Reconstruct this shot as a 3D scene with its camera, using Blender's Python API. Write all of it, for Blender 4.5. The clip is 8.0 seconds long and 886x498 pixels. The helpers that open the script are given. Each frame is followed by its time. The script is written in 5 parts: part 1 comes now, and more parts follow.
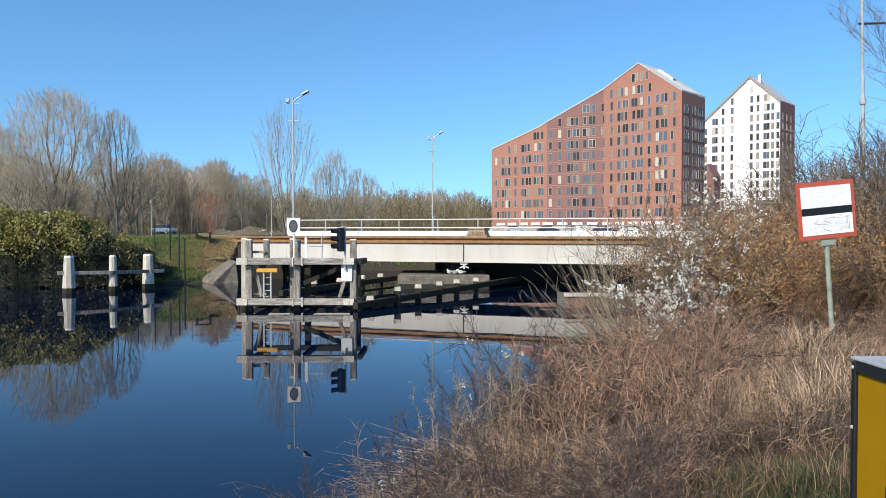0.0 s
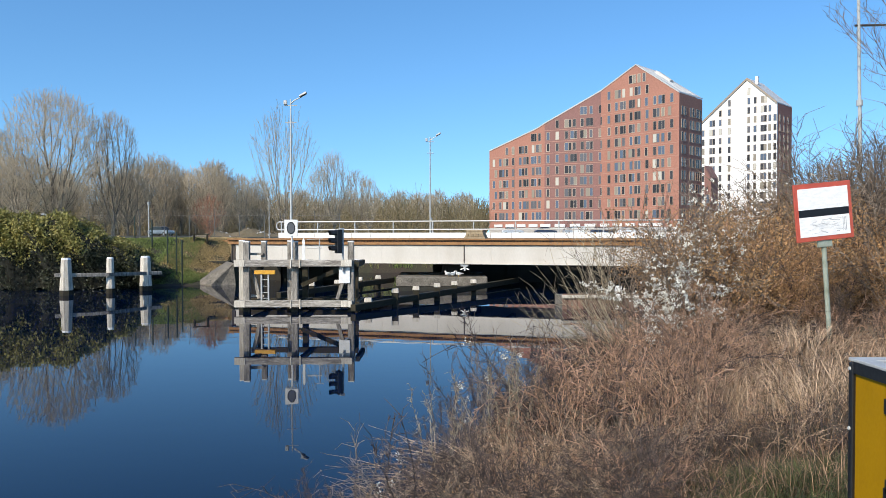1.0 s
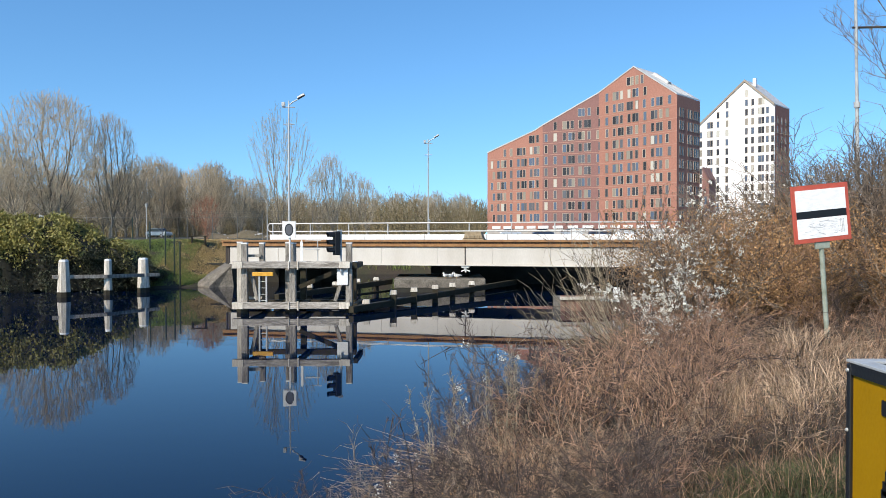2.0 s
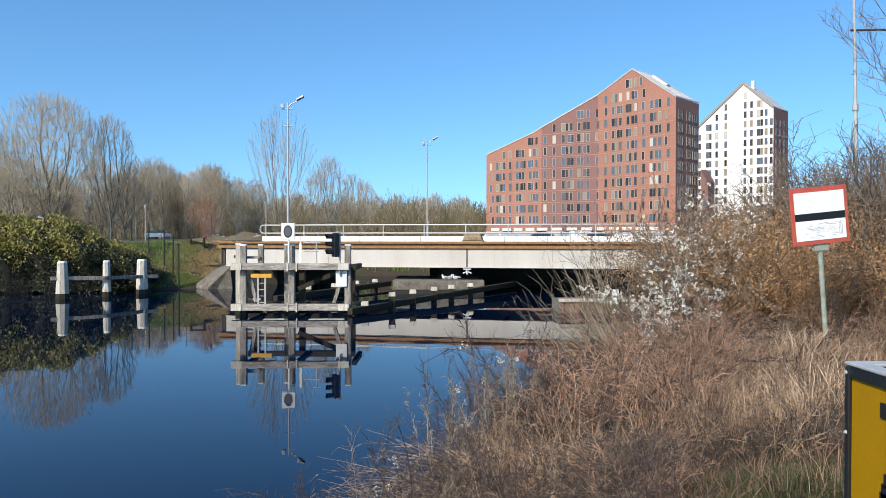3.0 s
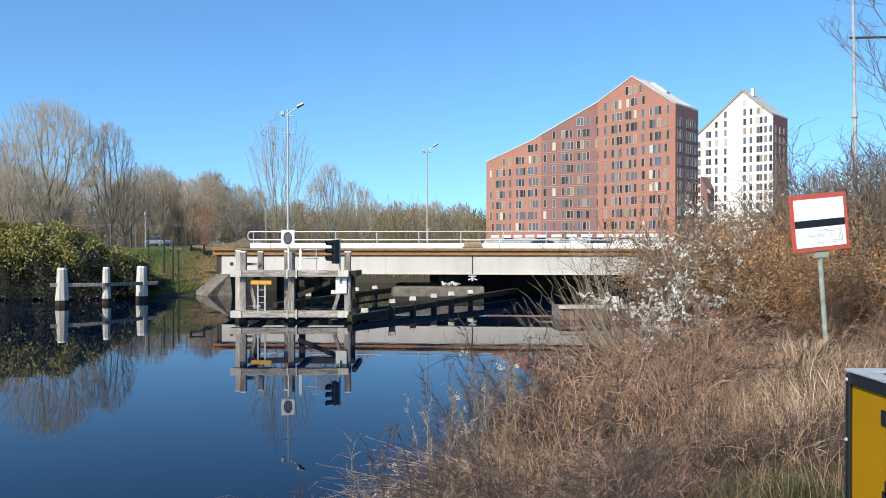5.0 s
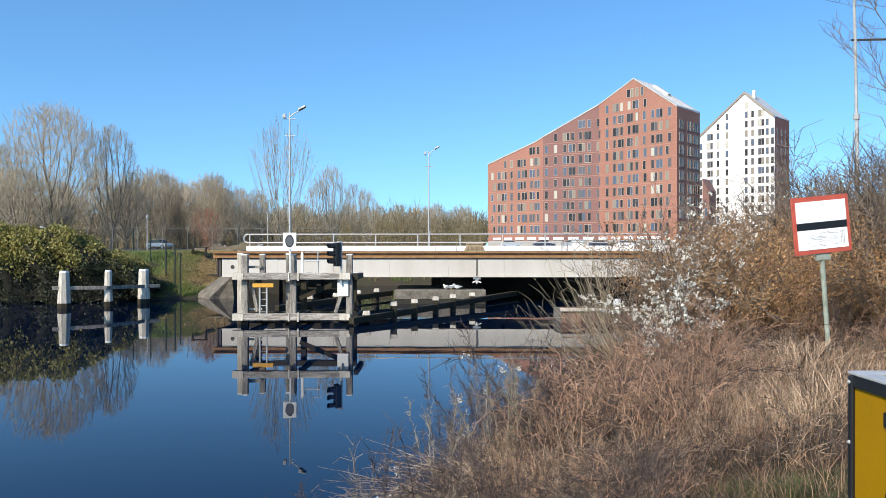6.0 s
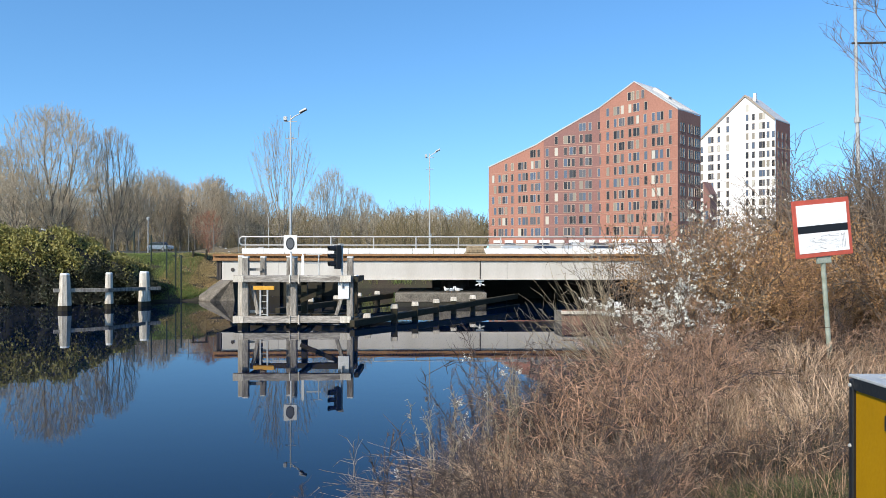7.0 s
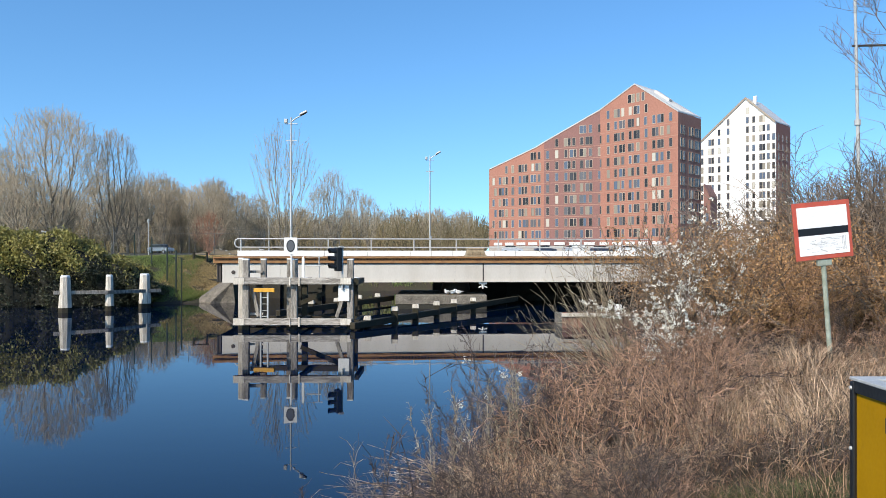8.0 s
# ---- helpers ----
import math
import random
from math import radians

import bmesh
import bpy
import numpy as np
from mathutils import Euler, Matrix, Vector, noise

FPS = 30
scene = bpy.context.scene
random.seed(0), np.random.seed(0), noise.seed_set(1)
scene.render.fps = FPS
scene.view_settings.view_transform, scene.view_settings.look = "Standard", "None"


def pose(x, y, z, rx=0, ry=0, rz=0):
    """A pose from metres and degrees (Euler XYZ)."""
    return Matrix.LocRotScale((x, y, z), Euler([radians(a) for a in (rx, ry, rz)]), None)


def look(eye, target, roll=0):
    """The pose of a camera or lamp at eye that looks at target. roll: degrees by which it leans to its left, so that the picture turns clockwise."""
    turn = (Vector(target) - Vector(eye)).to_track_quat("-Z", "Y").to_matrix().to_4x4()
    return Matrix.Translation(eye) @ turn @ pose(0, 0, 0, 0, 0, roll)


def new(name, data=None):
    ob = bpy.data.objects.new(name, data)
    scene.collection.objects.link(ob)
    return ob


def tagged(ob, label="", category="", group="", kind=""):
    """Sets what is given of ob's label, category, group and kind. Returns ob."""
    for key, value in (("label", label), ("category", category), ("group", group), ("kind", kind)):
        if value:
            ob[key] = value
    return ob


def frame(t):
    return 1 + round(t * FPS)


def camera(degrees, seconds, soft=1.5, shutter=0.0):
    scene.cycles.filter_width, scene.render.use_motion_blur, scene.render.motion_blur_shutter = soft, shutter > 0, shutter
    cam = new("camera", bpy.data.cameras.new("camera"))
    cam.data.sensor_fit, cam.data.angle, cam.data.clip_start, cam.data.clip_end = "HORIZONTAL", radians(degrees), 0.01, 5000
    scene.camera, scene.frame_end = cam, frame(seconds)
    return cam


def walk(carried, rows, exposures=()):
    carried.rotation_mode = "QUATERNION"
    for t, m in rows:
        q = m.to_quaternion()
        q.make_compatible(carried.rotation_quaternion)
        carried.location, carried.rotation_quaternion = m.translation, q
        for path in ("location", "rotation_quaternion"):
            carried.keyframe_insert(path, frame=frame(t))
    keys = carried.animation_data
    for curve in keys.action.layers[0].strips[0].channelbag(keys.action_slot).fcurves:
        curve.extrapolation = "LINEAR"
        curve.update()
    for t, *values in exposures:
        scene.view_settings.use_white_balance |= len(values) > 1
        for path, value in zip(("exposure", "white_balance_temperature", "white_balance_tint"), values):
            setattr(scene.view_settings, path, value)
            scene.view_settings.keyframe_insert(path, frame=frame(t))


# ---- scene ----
# The camera stands on the bank and is only turned a little by the person who holds it.
EYE_Z = 3.7
cam = camera(60, 8.0, soft=0.75)


def turned(yaw, pitch, roll):
    return pose(0, 0, EYE_Z, 0, 0, yaw) @ pose(0, 0, 0, 90 + pitch) @ pose(0, 0, 0, 0, 0, roll)


TURNS = [(0.0, 0.008, -1.309, -0.01), (0.5, -0.048, -1.265, -0.02), (1.0, -0.161, -1.178, -0.06), (1.5, -0.248, -1.107, -0.09),
         (3.0, -0.386, -0.908, 0.0), (3.5, -0.395, -0.787, 0.02), (4.0, -0.432, -0.640, 0.02), (4.5, -0.429, -0.507, 0.03),
         (6.0, -0.268, -0.201, -0.04), (6.5, -0.235, -0.086, -0.03), (7.0, -0.216, -0.001, 0.02), (7.5, -0.198, 0.097, 0.04),
         (8.0, -0.188, 0.172, 0.04)]
walk(cam, [(t, turned(y, p, r)) for t, y, p, r in TURNS], exposures=[(0, 0.36), (1.5, 0.37), (3.0, 0.40), (3.5, 0.39), (4.5, 0.48), (6.0, 0.50), (8.0, 0.46)])

# ---- light ----
SUN_EL, SUN_AZ = 36.0, 218.0  # degrees up, and clockwise from +y
to_sun = Vector((math.sin(radians(SUN_AZ)) * math.cos(radians(SUN_EL)), math.cos(radians(SUN_AZ)) * math.cos(radians(SUN_EL)), math.sin(radians(SUN_EL))))
world = bpy.data.worlds.new("sky")
scene.world = world
world.use_nodes = True
sky = world.node_tree.nodes.new("ShaderNodeTexSky")
sky.sky_type, sky.sun_disc = "NISHITA", False
sky.sun_elevation, sky.sun_rotation = radians(SUN_EL), radians(SUN_AZ)
sky.air_density, sky.dust_density, sky.ozone_density = 1.0, 0.9, 2.2
deep = world.node_tree.nodes.new("ShaderNodeHueSaturation")  # the clear, deep blue of a cold spring day
deep.inputs["Saturation"].default_value = 1.15
tint = world.node_tree.nodes.new("ShaderNodeMix")
tint.data_type, tint.blend_type = "RGBA", "MULTIPLY"
tint.inputs[0].default_value, tint.inputs[7].default_value = 1.0, (0.83, 1.10, 1.22, 1)
# thin the pale band along the horizon
way, lift, unit = (world.node_tree.nodes.new(k) for k in ("ShaderNodeTexCoord", "ShaderNodeMapping", "ShaderNodeVectorMath"))
lift.inputs["Location"].default_value, unit.operation = (0, 0, 0.09), "NORMALIZE"
world.node_tree.links.new(way.outputs["Generated"], lift.inputs[0])
world.node_tree.links.new(lift.outputs[0], unit.inputs[0])
world.node_tree.links.new(unit.outputs[0], sky.inputs[0])
world.node_tree.links.new(sky.outputs[0], deep.inputs["Color"])
world.node_tree.links.new(deep.outputs[0], tint.inputs[6])
world.node_tree.links.new(tint.outputs[2], world.node_tree.nodes["Background"].inputs[0])
world.node_tree.nodes["Background"].inputs[1].default_value = 0.132
sun_data = bpy.data.lights.new("sun", "SUN")
sun_data.energy, sun_data.angle, sun_data.color = 3.95, radians(0.5), (1.0, 0.90, 0.77)
sun_lamp = new("sun", sun_data)
sun_lamp.matrix_world = look(to_sun * 100, (0, 0, 0))


# ---- materials ----
def material(name, colour, rough=0.8, metal=0.0, vary=0.25, scale=3.0, grain=0.3, grain_scale=60.0, bump=0.2, second=None, spread=0.5,
             stretch=(1, 1, 1), island=0.0, per_object=0.0, spec=0.5):
    """A surface with two scales of variation: broad stains towards `second`, fine grain, and a fine relief."""
    m = bpy.data.materials.new(name)
    m.use_nodes = True
    nt = m.node_tree
    n, link = nt.nodes, nt.links.new
    bsdf = n["Principled BSDF"]
    bsdf.inputs["Roughness"].default_value, bsdf.inputs["Metallic"].default_value = rough, metal
    bsdf.inputs["Specular IOR Level"].default_value = spec
    tc, mp = n.new("ShaderNodeTexCoord"), n.new("ShaderNodeMapping")
    mp.inputs["Scale"].default_value = stretch
    link(tc.outputs["Object"], mp.inputs[0])
    broad, fine = n.new("ShaderNodeTexNoise"), n.new("ShaderNodeTexNoise")
    for tex, s, d in ((broad, scale, 5), (fine, grain_scale, 3)):
        tex.inputs["Scale"].default_value, tex.inputs["Detail"].default_value = s, d
        link(mp.outputs[0], tex.inputs["Vector"])
    ramp = n.new("ShaderNodeMapRange")
    ramp.inputs[1].default_value, ramp.inputs[2].default_value = 0.5 - spread / 2, 0.5 + spread / 2
    link(broad.outputs[0], ramp.inputs[0])
    mix = n.new("ShaderNodeMix")
    mix.data_type = "RGBA"
    sec = second or tuple(c * (1 - vary) for c in colour)
    mix.inputs[6].default_value, mix.inputs[7].default_value = (*colour, 1), (*sec, 1)
    link(ramp.outputs[0], mix.inputs[0])
    value = n.new("ShaderNodeMapRange")
    value.inputs[1].default_value, value.inputs[2].default_value = 0.25, 0.75
    value.inputs[3].default_value, value.inputs[4].default_value = 1 - grain, 1 + grain
    link(fine.outputs[0], value.inputs[0])
    last = value.outputs[0]
    for amount, node, socket in ((island, "ShaderNodeNewGeometry", "Random Per Island"), (per_object, "ShaderNodeObjectInfo", "Random")):
        if amount:
            src, rng, mul = n.new(node), n.new("ShaderNodeMapRange"), n.new("ShaderNodeMath")
            rng.inputs[3].default_value, rng.inputs[4].default_value = 1 - amount, 1 + amount
            mul.operation = "MULTIPLY"
            link(src.outputs[socket], rng.inputs[0])
            link(rng.outputs[0], mul.inputs[0])
            link(last, mul.inputs[1])
            last = mul.outputs[0]
    hsv = n.new("ShaderNodeHueSaturation")
    link(last, hsv.inputs["Value"])
    link(mix.outputs[2], hsv.inputs["Color"])
    link(hsv.outputs[0], bsdf.inputs["Base Color"])
    if bump:
        bp = n.new("ShaderNodeBump")
        bp.inputs["Strength"].default_value, bp.inputs["Distance"].default_value = bump, 0.02
        link(fine.outputs[0], bp.inputs["Height"])
        link(bp.outputs[0], bsdf.inputs["Normal"])
    return m


def water_material():
    m = bpy.data.materials.new("canal_water")
    m.use_nodes = True
    n, link = m.node_tree.nodes, m.node_tree.links.new
    b = n["Principled BSDF"]
    b.inputs["Base Color"].default_value = (0.0001, 0.004, 0.018, 1)
    b.inputs["Roughness"].default_value, b.inputs["IOR"].default_value = 0.015, 1.333
    b.inputs["Specular IOR Level"].default_value = 0.44
    tc = n.new("ShaderNodeTexCoord")
    mp = n.new("ShaderNodeMapping")
    mp.inputs["Scale"].default_value = (0.5, 1.0, 1.0)
    link(tc.outputs["Object"], mp.inputs[0])
    tex = n.new("ShaderNodeTexNoise")
    tex.inputs["Scale"].default_value, tex.inputs["Detail"].default_value = 1.6, 2.0
    link(mp.outputs[0], tex.inputs["Vector"])
    bp = n.new("ShaderNodeBump")
    bp.inputs["Strength"].default_value, bp.inputs["Distance"].default_value = 0.05, 0.02
    link(tex.outputs[0], bp.inputs["Height"])
    link(bp.outputs[0], b.inputs["Normal"])
    return m


def glass_material(name, colour, rough=0.05):
    m = bpy.data.materials.new(name)
    m.use_nodes = True
    n, link = m.node_tree.nodes, m.node_tree.links.new
    b = n["Principled BSDF"]
    b.inputs["Roughness"].default_value, b.inputs["Specular IOR Level"].default_value = rough, 0.25
    info, ramp = n.new("ShaderNodeObjectInfo"), n.new("ShaderNodeValToRGB")
    ramp.color_ramp.interpolation = "CONSTANT"
    els = ramp.color_ramp.elements
    els[0].color, els[1].color = (*colour, 1), (*[c * 2.2 for c in colour], 1)
    els[1].position = 0.30
    for at, tone in ((0.48, (0.10, 0.13, 0.18)), (0.64, (0.27, 0.24, 0.19)), (0.76, tuple(c * .6 for c in colour)), (0.94, (0.50, 0.47, 0.40))):
        e = els.new(at)
        e.color = (*tone, 1)
    link(info.outputs["Random"], ramp.inputs[0])
    link(ramp.outputs[0], b.inputs["Base Color"])
    return m


M_WATER = water_material()
M_GROUND = material("bank_soil", (0.044, 0.032, 0.021), 0.95, vary=0.4, scale=0.35, grain=0.5, grain_scale=14, bump=0.6, second=(0.032, 0.036, 0.015), spread=0.3)
# for the wet pier foot, and for shade painted in under the bridge
M_WALL_DARK = material("shaded_damp_concrete", (0.035, 0.03, 0.022), 0.9, scale=1.2, second=(0.02, 0.021, 0.014), grain=0.3, grain_scale=20, bump=0.4)
M_WHITE_STEEL = material("white_painted_steel", (0.59, 0.55, 0.49), 0.55, scale=0.8, second=(0.48, 0.435, 0.37), grain=0.06, grain_scale=30, bump=0.05, stretch=(1, 1, 0.25))
M_RUST = material("rusty_steel", (0.36, 0.185, 0.07), 0.85, scale=3, second=(0.20, 0.10, 0.045), grain=0.3, grain_scale=40, bump=0.3)
M_DARK_STEEL = material("dark_steel", (0.035, 0.033, 0.03), 0.7, scale=2, second=(0.06, 0.04, 0.03), grain=0.3, bump=0.2)
M_GALV = material("galvanised_steel", (0.50, 0.50, 0.48), 0.5, metal=0.25, scale=6, vary=0.2, grain=0.1, bump=0.05)
M_WHITE = material("white_paint", (0.80, 0.79, 0.76), 0.55, scale=4, second=(0.66, 0.65, 0.61), grain=0.06, bump=0.06)
M_WOOD = material("weathered_timber", (0.35, 0.32, 0.275), 0.85, scale=3.2, second=(0.12, 0.105, 0.088), grain=0.6, grain_scale=13, bump=0.5, spread=0.4, stretch=(4, 4, 0.4), per_object=0.12)
M_WOOD_BEAM = material("weathered_beam", (0.46, 0.42, 0.365), 0.85, scale=3.2, second=(0.15, 0.13, 0.108), grain=0.6, grain_scale=13, bump=0.5, spread=0.4, stretch=(0.4, 4, 4), per_object=0.12)
M_WOOD_PALE = material("whitewashed_timber", (0.70, 0.65, 0.56), 0.8, scale=3, second=(0.34, 0.29, 0.22), grain=0.25, grain_scale=30, bump=0.4, stretch=(4, 4, 0.5), per_object=0.1)
M_WOOD_DARK = material("dark_timber", (0.042, 0.031, 0.020), 0.7, scale=3, second=(0.024, 0.024, 0.012), grain=0.4, grain_scale=30, bump=0.5, per_object=0.15, spec=0.25)
M_CONCRETE = material("old_concrete", (0.23, 0.20, 0.16), 0.9, scale=2.6, second=(0.085, 0.075, 0.058), grain=0.55, grain_scale=16, bump=0.4)
M_BLACK = material("black_plastic", (0.012, 0.012, 0.013), 0.45, scale=5, vary=0.3, grain=0.1, bump=0.05)
M_BRICK = material("red_brick", (0.39, 0.18, 0.125), 0.85, scale=0.12, second=(0.33, 0.15, 0.108), grain=0.12, grain_scale=2.5, bump=0.0)
# purplish brick, darkened so the folded facet's shade sits in its colour
M_BRICK_PURPLE_SHADED = material("shaded_purple_brick", (0.25, 0.125, 0.105), 0.85, scale=0.12, second=(0.22, 0.112, 0.10), grain=0.12, grain_scale=2.5, bump=0.0)
M_BRICK_DARK = material("dark_red_brick", (0.40, 0.17, 0.12), 0.85, scale=0.12, vary=0.2, grain=0.12, grain_scale=2.5, bump=0.0)
M_RENDER = material("white_render", (0.84, 0.83, 0.80), 0.8, scale=0.15, vary=0.06, grain=0.03, grain_scale=3, bump=0.0)
M_BASE = material("pale_stone_plinth", (0.46, 0.43, 0.39), 0.8, scale=0.3, vary=0.25, grain=0.1, grain_scale=3, bump=0.0)
M_ROOF = material("pale_metal_roof", (0.58, 0.56, 0.52), 0.45, scale=0.3, vary=0.15, grain=0.06, grain_scale=4, bump=0.0)
M_FRAME = material("window_frame_beige", (0.40, 0.32, 0.24), 0.6, vary=0.1, grain=0.05, bump=0.0, per_object=0.4)
M_PANE = glass_material("window_glass", (0.055, 0.055, 0.06), 0.2)
M_SCRUB = material("leafless_scrub", (0.19, 0.145, 0.075), 0.9, scale=0.2, second=(0.12, 0.105, 0.055), grain=0.1, grain_scale=5, bump=0.0, island=0.4)
M_BARK = material("grey_bark", (0.27, 0.235, 0.18), 0.9, scale=1.5, second=(0.13, 0.105, 0.075), grain=0.3, grain_scale=20, bump=0.3, per_object=0.2)
M_RED_TWIG = material("reddish_twigs", (0.40, 0.20, 0.12), 0.9, scale=0.5, second=(0.27, 0.13, 0.08), grain=0.1, grain_scale=5, bump=0.0, island=0.25)
M_TWIG = material("bare_twigs", (0.47, 0.395, 0.29), 0.9, scale=0.25, second=(0.34, 0.28, 0.19), grain=0.1, grain_scale=5, bump=0.0, per_object=0.2, island=0.25)


# ---- building helpers ----
class Shape:
    """Collects vertices and faces of one mesh."""

    def __init__(self):
        self.v, self.f = [], []

    def box(self, c, s, m=None):
        x, y, z = (k / 2 for k in s)
        return self.hexa([(-x, -y, -z), (x, -y, -z), (x, y, -z), (-x, y, -z), (-x, -y, z), (x, -y, z), (x, y, z), (-x, y, z)],
                         Matrix.Translation(c) @ (m or Matrix()))

    def hexa(self, pts, m=None):
        b = len(self.v)
        self.v += [tuple(m @ Vector(p)) if m else tuple(p) for p in pts]
        self.f += [tuple(b + i for i in q) for q in ((0, 3, 2, 1), (4, 5, 6, 7), (0, 1, 5, 4), (1, 2, 6, 5), (2, 3, 7, 6), (3, 0, 4, 7))]
        return self

    def beam(self, p, q, w, h):
        """A squared timber from p to q, w wide and h high."""
        p, q = Vector(p), Vector(q)
        d = q - p
        up = Vector((0, 0, 1)) if abs(d.normalized().z) < 0.9 else Vector((0, 1, 0))
        side = d.cross(up).normalized()
        top = side.cross(d).normalized()
        a, b = side * w / 2, top * h / 2
        return self.hexa([p - a - b, p + a - b, q + a - b, q - a - b, p - a + b, p + a + b, q + a + b, q - a + b])

    def tube(self, p, q, r0, r1=None, n=8, caps=True):
        p, q = Vector(p), Vector(q)
        r1 = r0 if r1 is None else r1
        d = (q - p).normalized()
        side = d.cross(Vector((0, 0, 1)) if abs(d.z) < 0.9 else Vector((1, 0, 0))).normalized()
        top = side.cross(d)
        b = len(self.v)
        for c, r in ((p, r0), (q, r1)):
            for i in range(n):
                a = 2 * math.pi * i / n
                self.v.append(tuple(c + (side * math.cos(a) + top * math.sin(a)) * r))
        for i in range(n):
            j = (i + 1) % n
            self.f.append((b + i, b + j, b + n + j, b + n + i))
        if caps:
            self.f += [tuple(range(b + n - 1, b - 1, -1)), tuple(range(b + n, b + 2 * n))]
        return self

    def slab(self, pts, thick):
        """A flat polygon pushed along the vector thick."""
        b, n, t = len(self.v), len(pts), Vector(thick)
        self.v += [tuple(p) for p in pts] + [tuple(Vector(p) + t) for p in pts]
        self.f += [tuple(range(b, b + n)), tuple(range(b + 2 * n - 1, b + n - 1, -1))]
        self.f += [(b + (i + 1) % n, b + i, b + n + i, b + n + (i + 1) % n) for i in range(n)]
        return self

    def mesh(self, name, mat):
        me = bpy.data.meshes.new(name)
        me.from_pydata(self.v, [], self.f)
        me.materials.append(mat)
        bm = bmesh.new()
        bm.from_mesh(me)
        bmesh.ops.recalc_face_normals(bm, faces=bm.faces)
        bm.to_mesh(me)
        bm.free()
        return me


def part(name, shape, mat, parent=None, label="", bevel=0.0):
    me = shape if isinstance(shape, bpy.types.Mesh) else shape.mesh(name, mat)
    ob = new(name, me)
    ob.parent = parent
    if bevel:
        mod = ob.modifiers.new("worn_edge", "BEVEL")
        mod.width, mod.segments, mod.limit_method = bevel, 2, "ANGLE"
    return tagged(ob, label) if label else ob


def thing(name, m, label, category, group=""):
    ob = new(name)
    ob.matrix_basis = m
    ob.empty_display_size = 0.2
    return tagged(ob, label, category, group)


def tubes_mesh(name, segs, mat, sides=3):
    """One mesh of many tapered sticks; segs: rows of p, q, r0, r1."""
    s = np.array(segs, dtype=float)
    p, q, r0, r1 = s[:, 0:3], s[:, 3:6], s[:, 6], s[:, 7]
    d = q - p
    d /= np.linalg.norm(d, axis=1)[:, None] + 1e-9
    ref = np.where(np.abs(d[:, 2:3]) < 0.9, np.array([[0, 0, 1.0]]), np.array([[1.0, 0, 0]]))
    a = np.cross(d, ref)
    a /= np.linalg.norm(a, axis=1)[:, None] + 1e-9
    b = np.cross(a, d)
    ang = 2 * np.pi * np.arange(sides) / sides
    ring = a[:, None, :] * np.cos(ang)[None, :, None] + b[:, None, :] * np.sin(ang)[None, :, None]
    v = np.concatenate([p[:, None] + ring * r0[:, None, None], q[:, None] + ring * r1[:, None, None]], 1).reshape(-1, 3)
    base = np.arange(len(s))[:, None] * 2 * sides
    i, j = np.arange(sides), (np.arange(sides) + 1) % sides
    f = np.stack([base + i, base + j, base + sides + j, base + sides + i], 2).reshape(-1, 4)
    return quads_mesh(name, v, f, mat)


def quads_mesh(name, v, f, mat):
    me = bpy.data.meshes.new(name)
    me.vertices.add(len(v))
    me.vertices.foreach_set("co", np.ascontiguousarray(v, dtype=np.float32).ravel())
    k = f.shape[1]
    me.loops.add(f.size)
    me.loops.foreach_set("vertex_index", np.ascontiguousarray(f, dtype=np.int32).ravel())
    me.polygons.add(len(f))
    me.polygons.foreach_set("loop_start", np.arange(0, f.size, k, dtype=np.int32))
    me.polygons.foreach_set("loop_total", np.full(len(f), k, dtype=np.int32))
    me.materials.append(mat)
    me.update(calc_edges=True)
    return me


# ---- ground and water ----
SHORE = [(-150, -40), (-5.2, -40), (-4.8, -5), (-1.6, 7), (3.0, 20), (8.5, 32), (14, 44), (17.6, 48), (18.8, 60), (16, 72),
         (-14, 72), (-15.9, 62), (-16.0, 57.0), (-17.6, 54.6), (-20, 53.0), (-24, 51), (-150, 47)]


def shore_distance(x, y):
    """Metres from the waterline, positive on land."""
    best, inside = np.full(x.shape, 1e9), np.zeros(x.shape, bool)
    for (ax, ay), (bx, by) in zip(SHORE, SHORE[1:] + SHORE[:1]):
        dx, dy = bx - ax, by - ay
        t = np.clip(((x - ax) * dx + (y - ay) * dy) / (dx * dx + dy * dy), 0, 1)
        best = np.minimum(best, np.hypot(x - ax - t * dx, y - ay - t * dy))
        cross = ((ay > y) != (by > y)) & (x < ax + (y - ay) * dx / (dy if dy else 1e-9))
        inside ^= cross
    return np.where(inside, -best, best)


def land_height(x, y):
    d = shore_distance(x, y)
    far = np.clip((y - 22) / 22, 0, 1)
    top = 2.1 + 1.2 * far * far * (3 - 2 * far)
    rise = np.where((x < 0) & (y > 40), 1.05, 0.72) * d
    lump = 0.10 * np.sin(x * 1.3 + 0.7 * y) * np.sin(y * 0.9 - 0.4 * x) + 0.05 * np.sin(x * 3.1) * np.sin(y * 2.7)
    soft = top * (1 - np.exp(-np.maximum(rise, 0) / top * 1.35))
    # the grassy slope beside the abutment faces the canal
    line = np.interp(x, [-26, -24, -20, -17.6, -15.8], [50.4, 51.0, 53.0, 54.6, 55.4])
    slope = np.clip((y - line) * 0.45, 0, 3.25)
    part_of = np.clip((x + 25) / 3, 0, 1) * np.clip((-16.0 - x) / 0.4, 0, 1) * np.clip((76 - y) / 4, 0, 1) * (y > 50)
    soft = soft + (slope - soft) * part_of
    return np.where(d > 0, soft + lump * np.clip(d / 2, 0, 1) * np.exp(-np.hypot(x, y) / 120), np.maximum(-1.6, d * 0.7))


def ground_at(x, y):
    return float(land_height(np.array([float(x)]), np.array([float(y)]))[0])


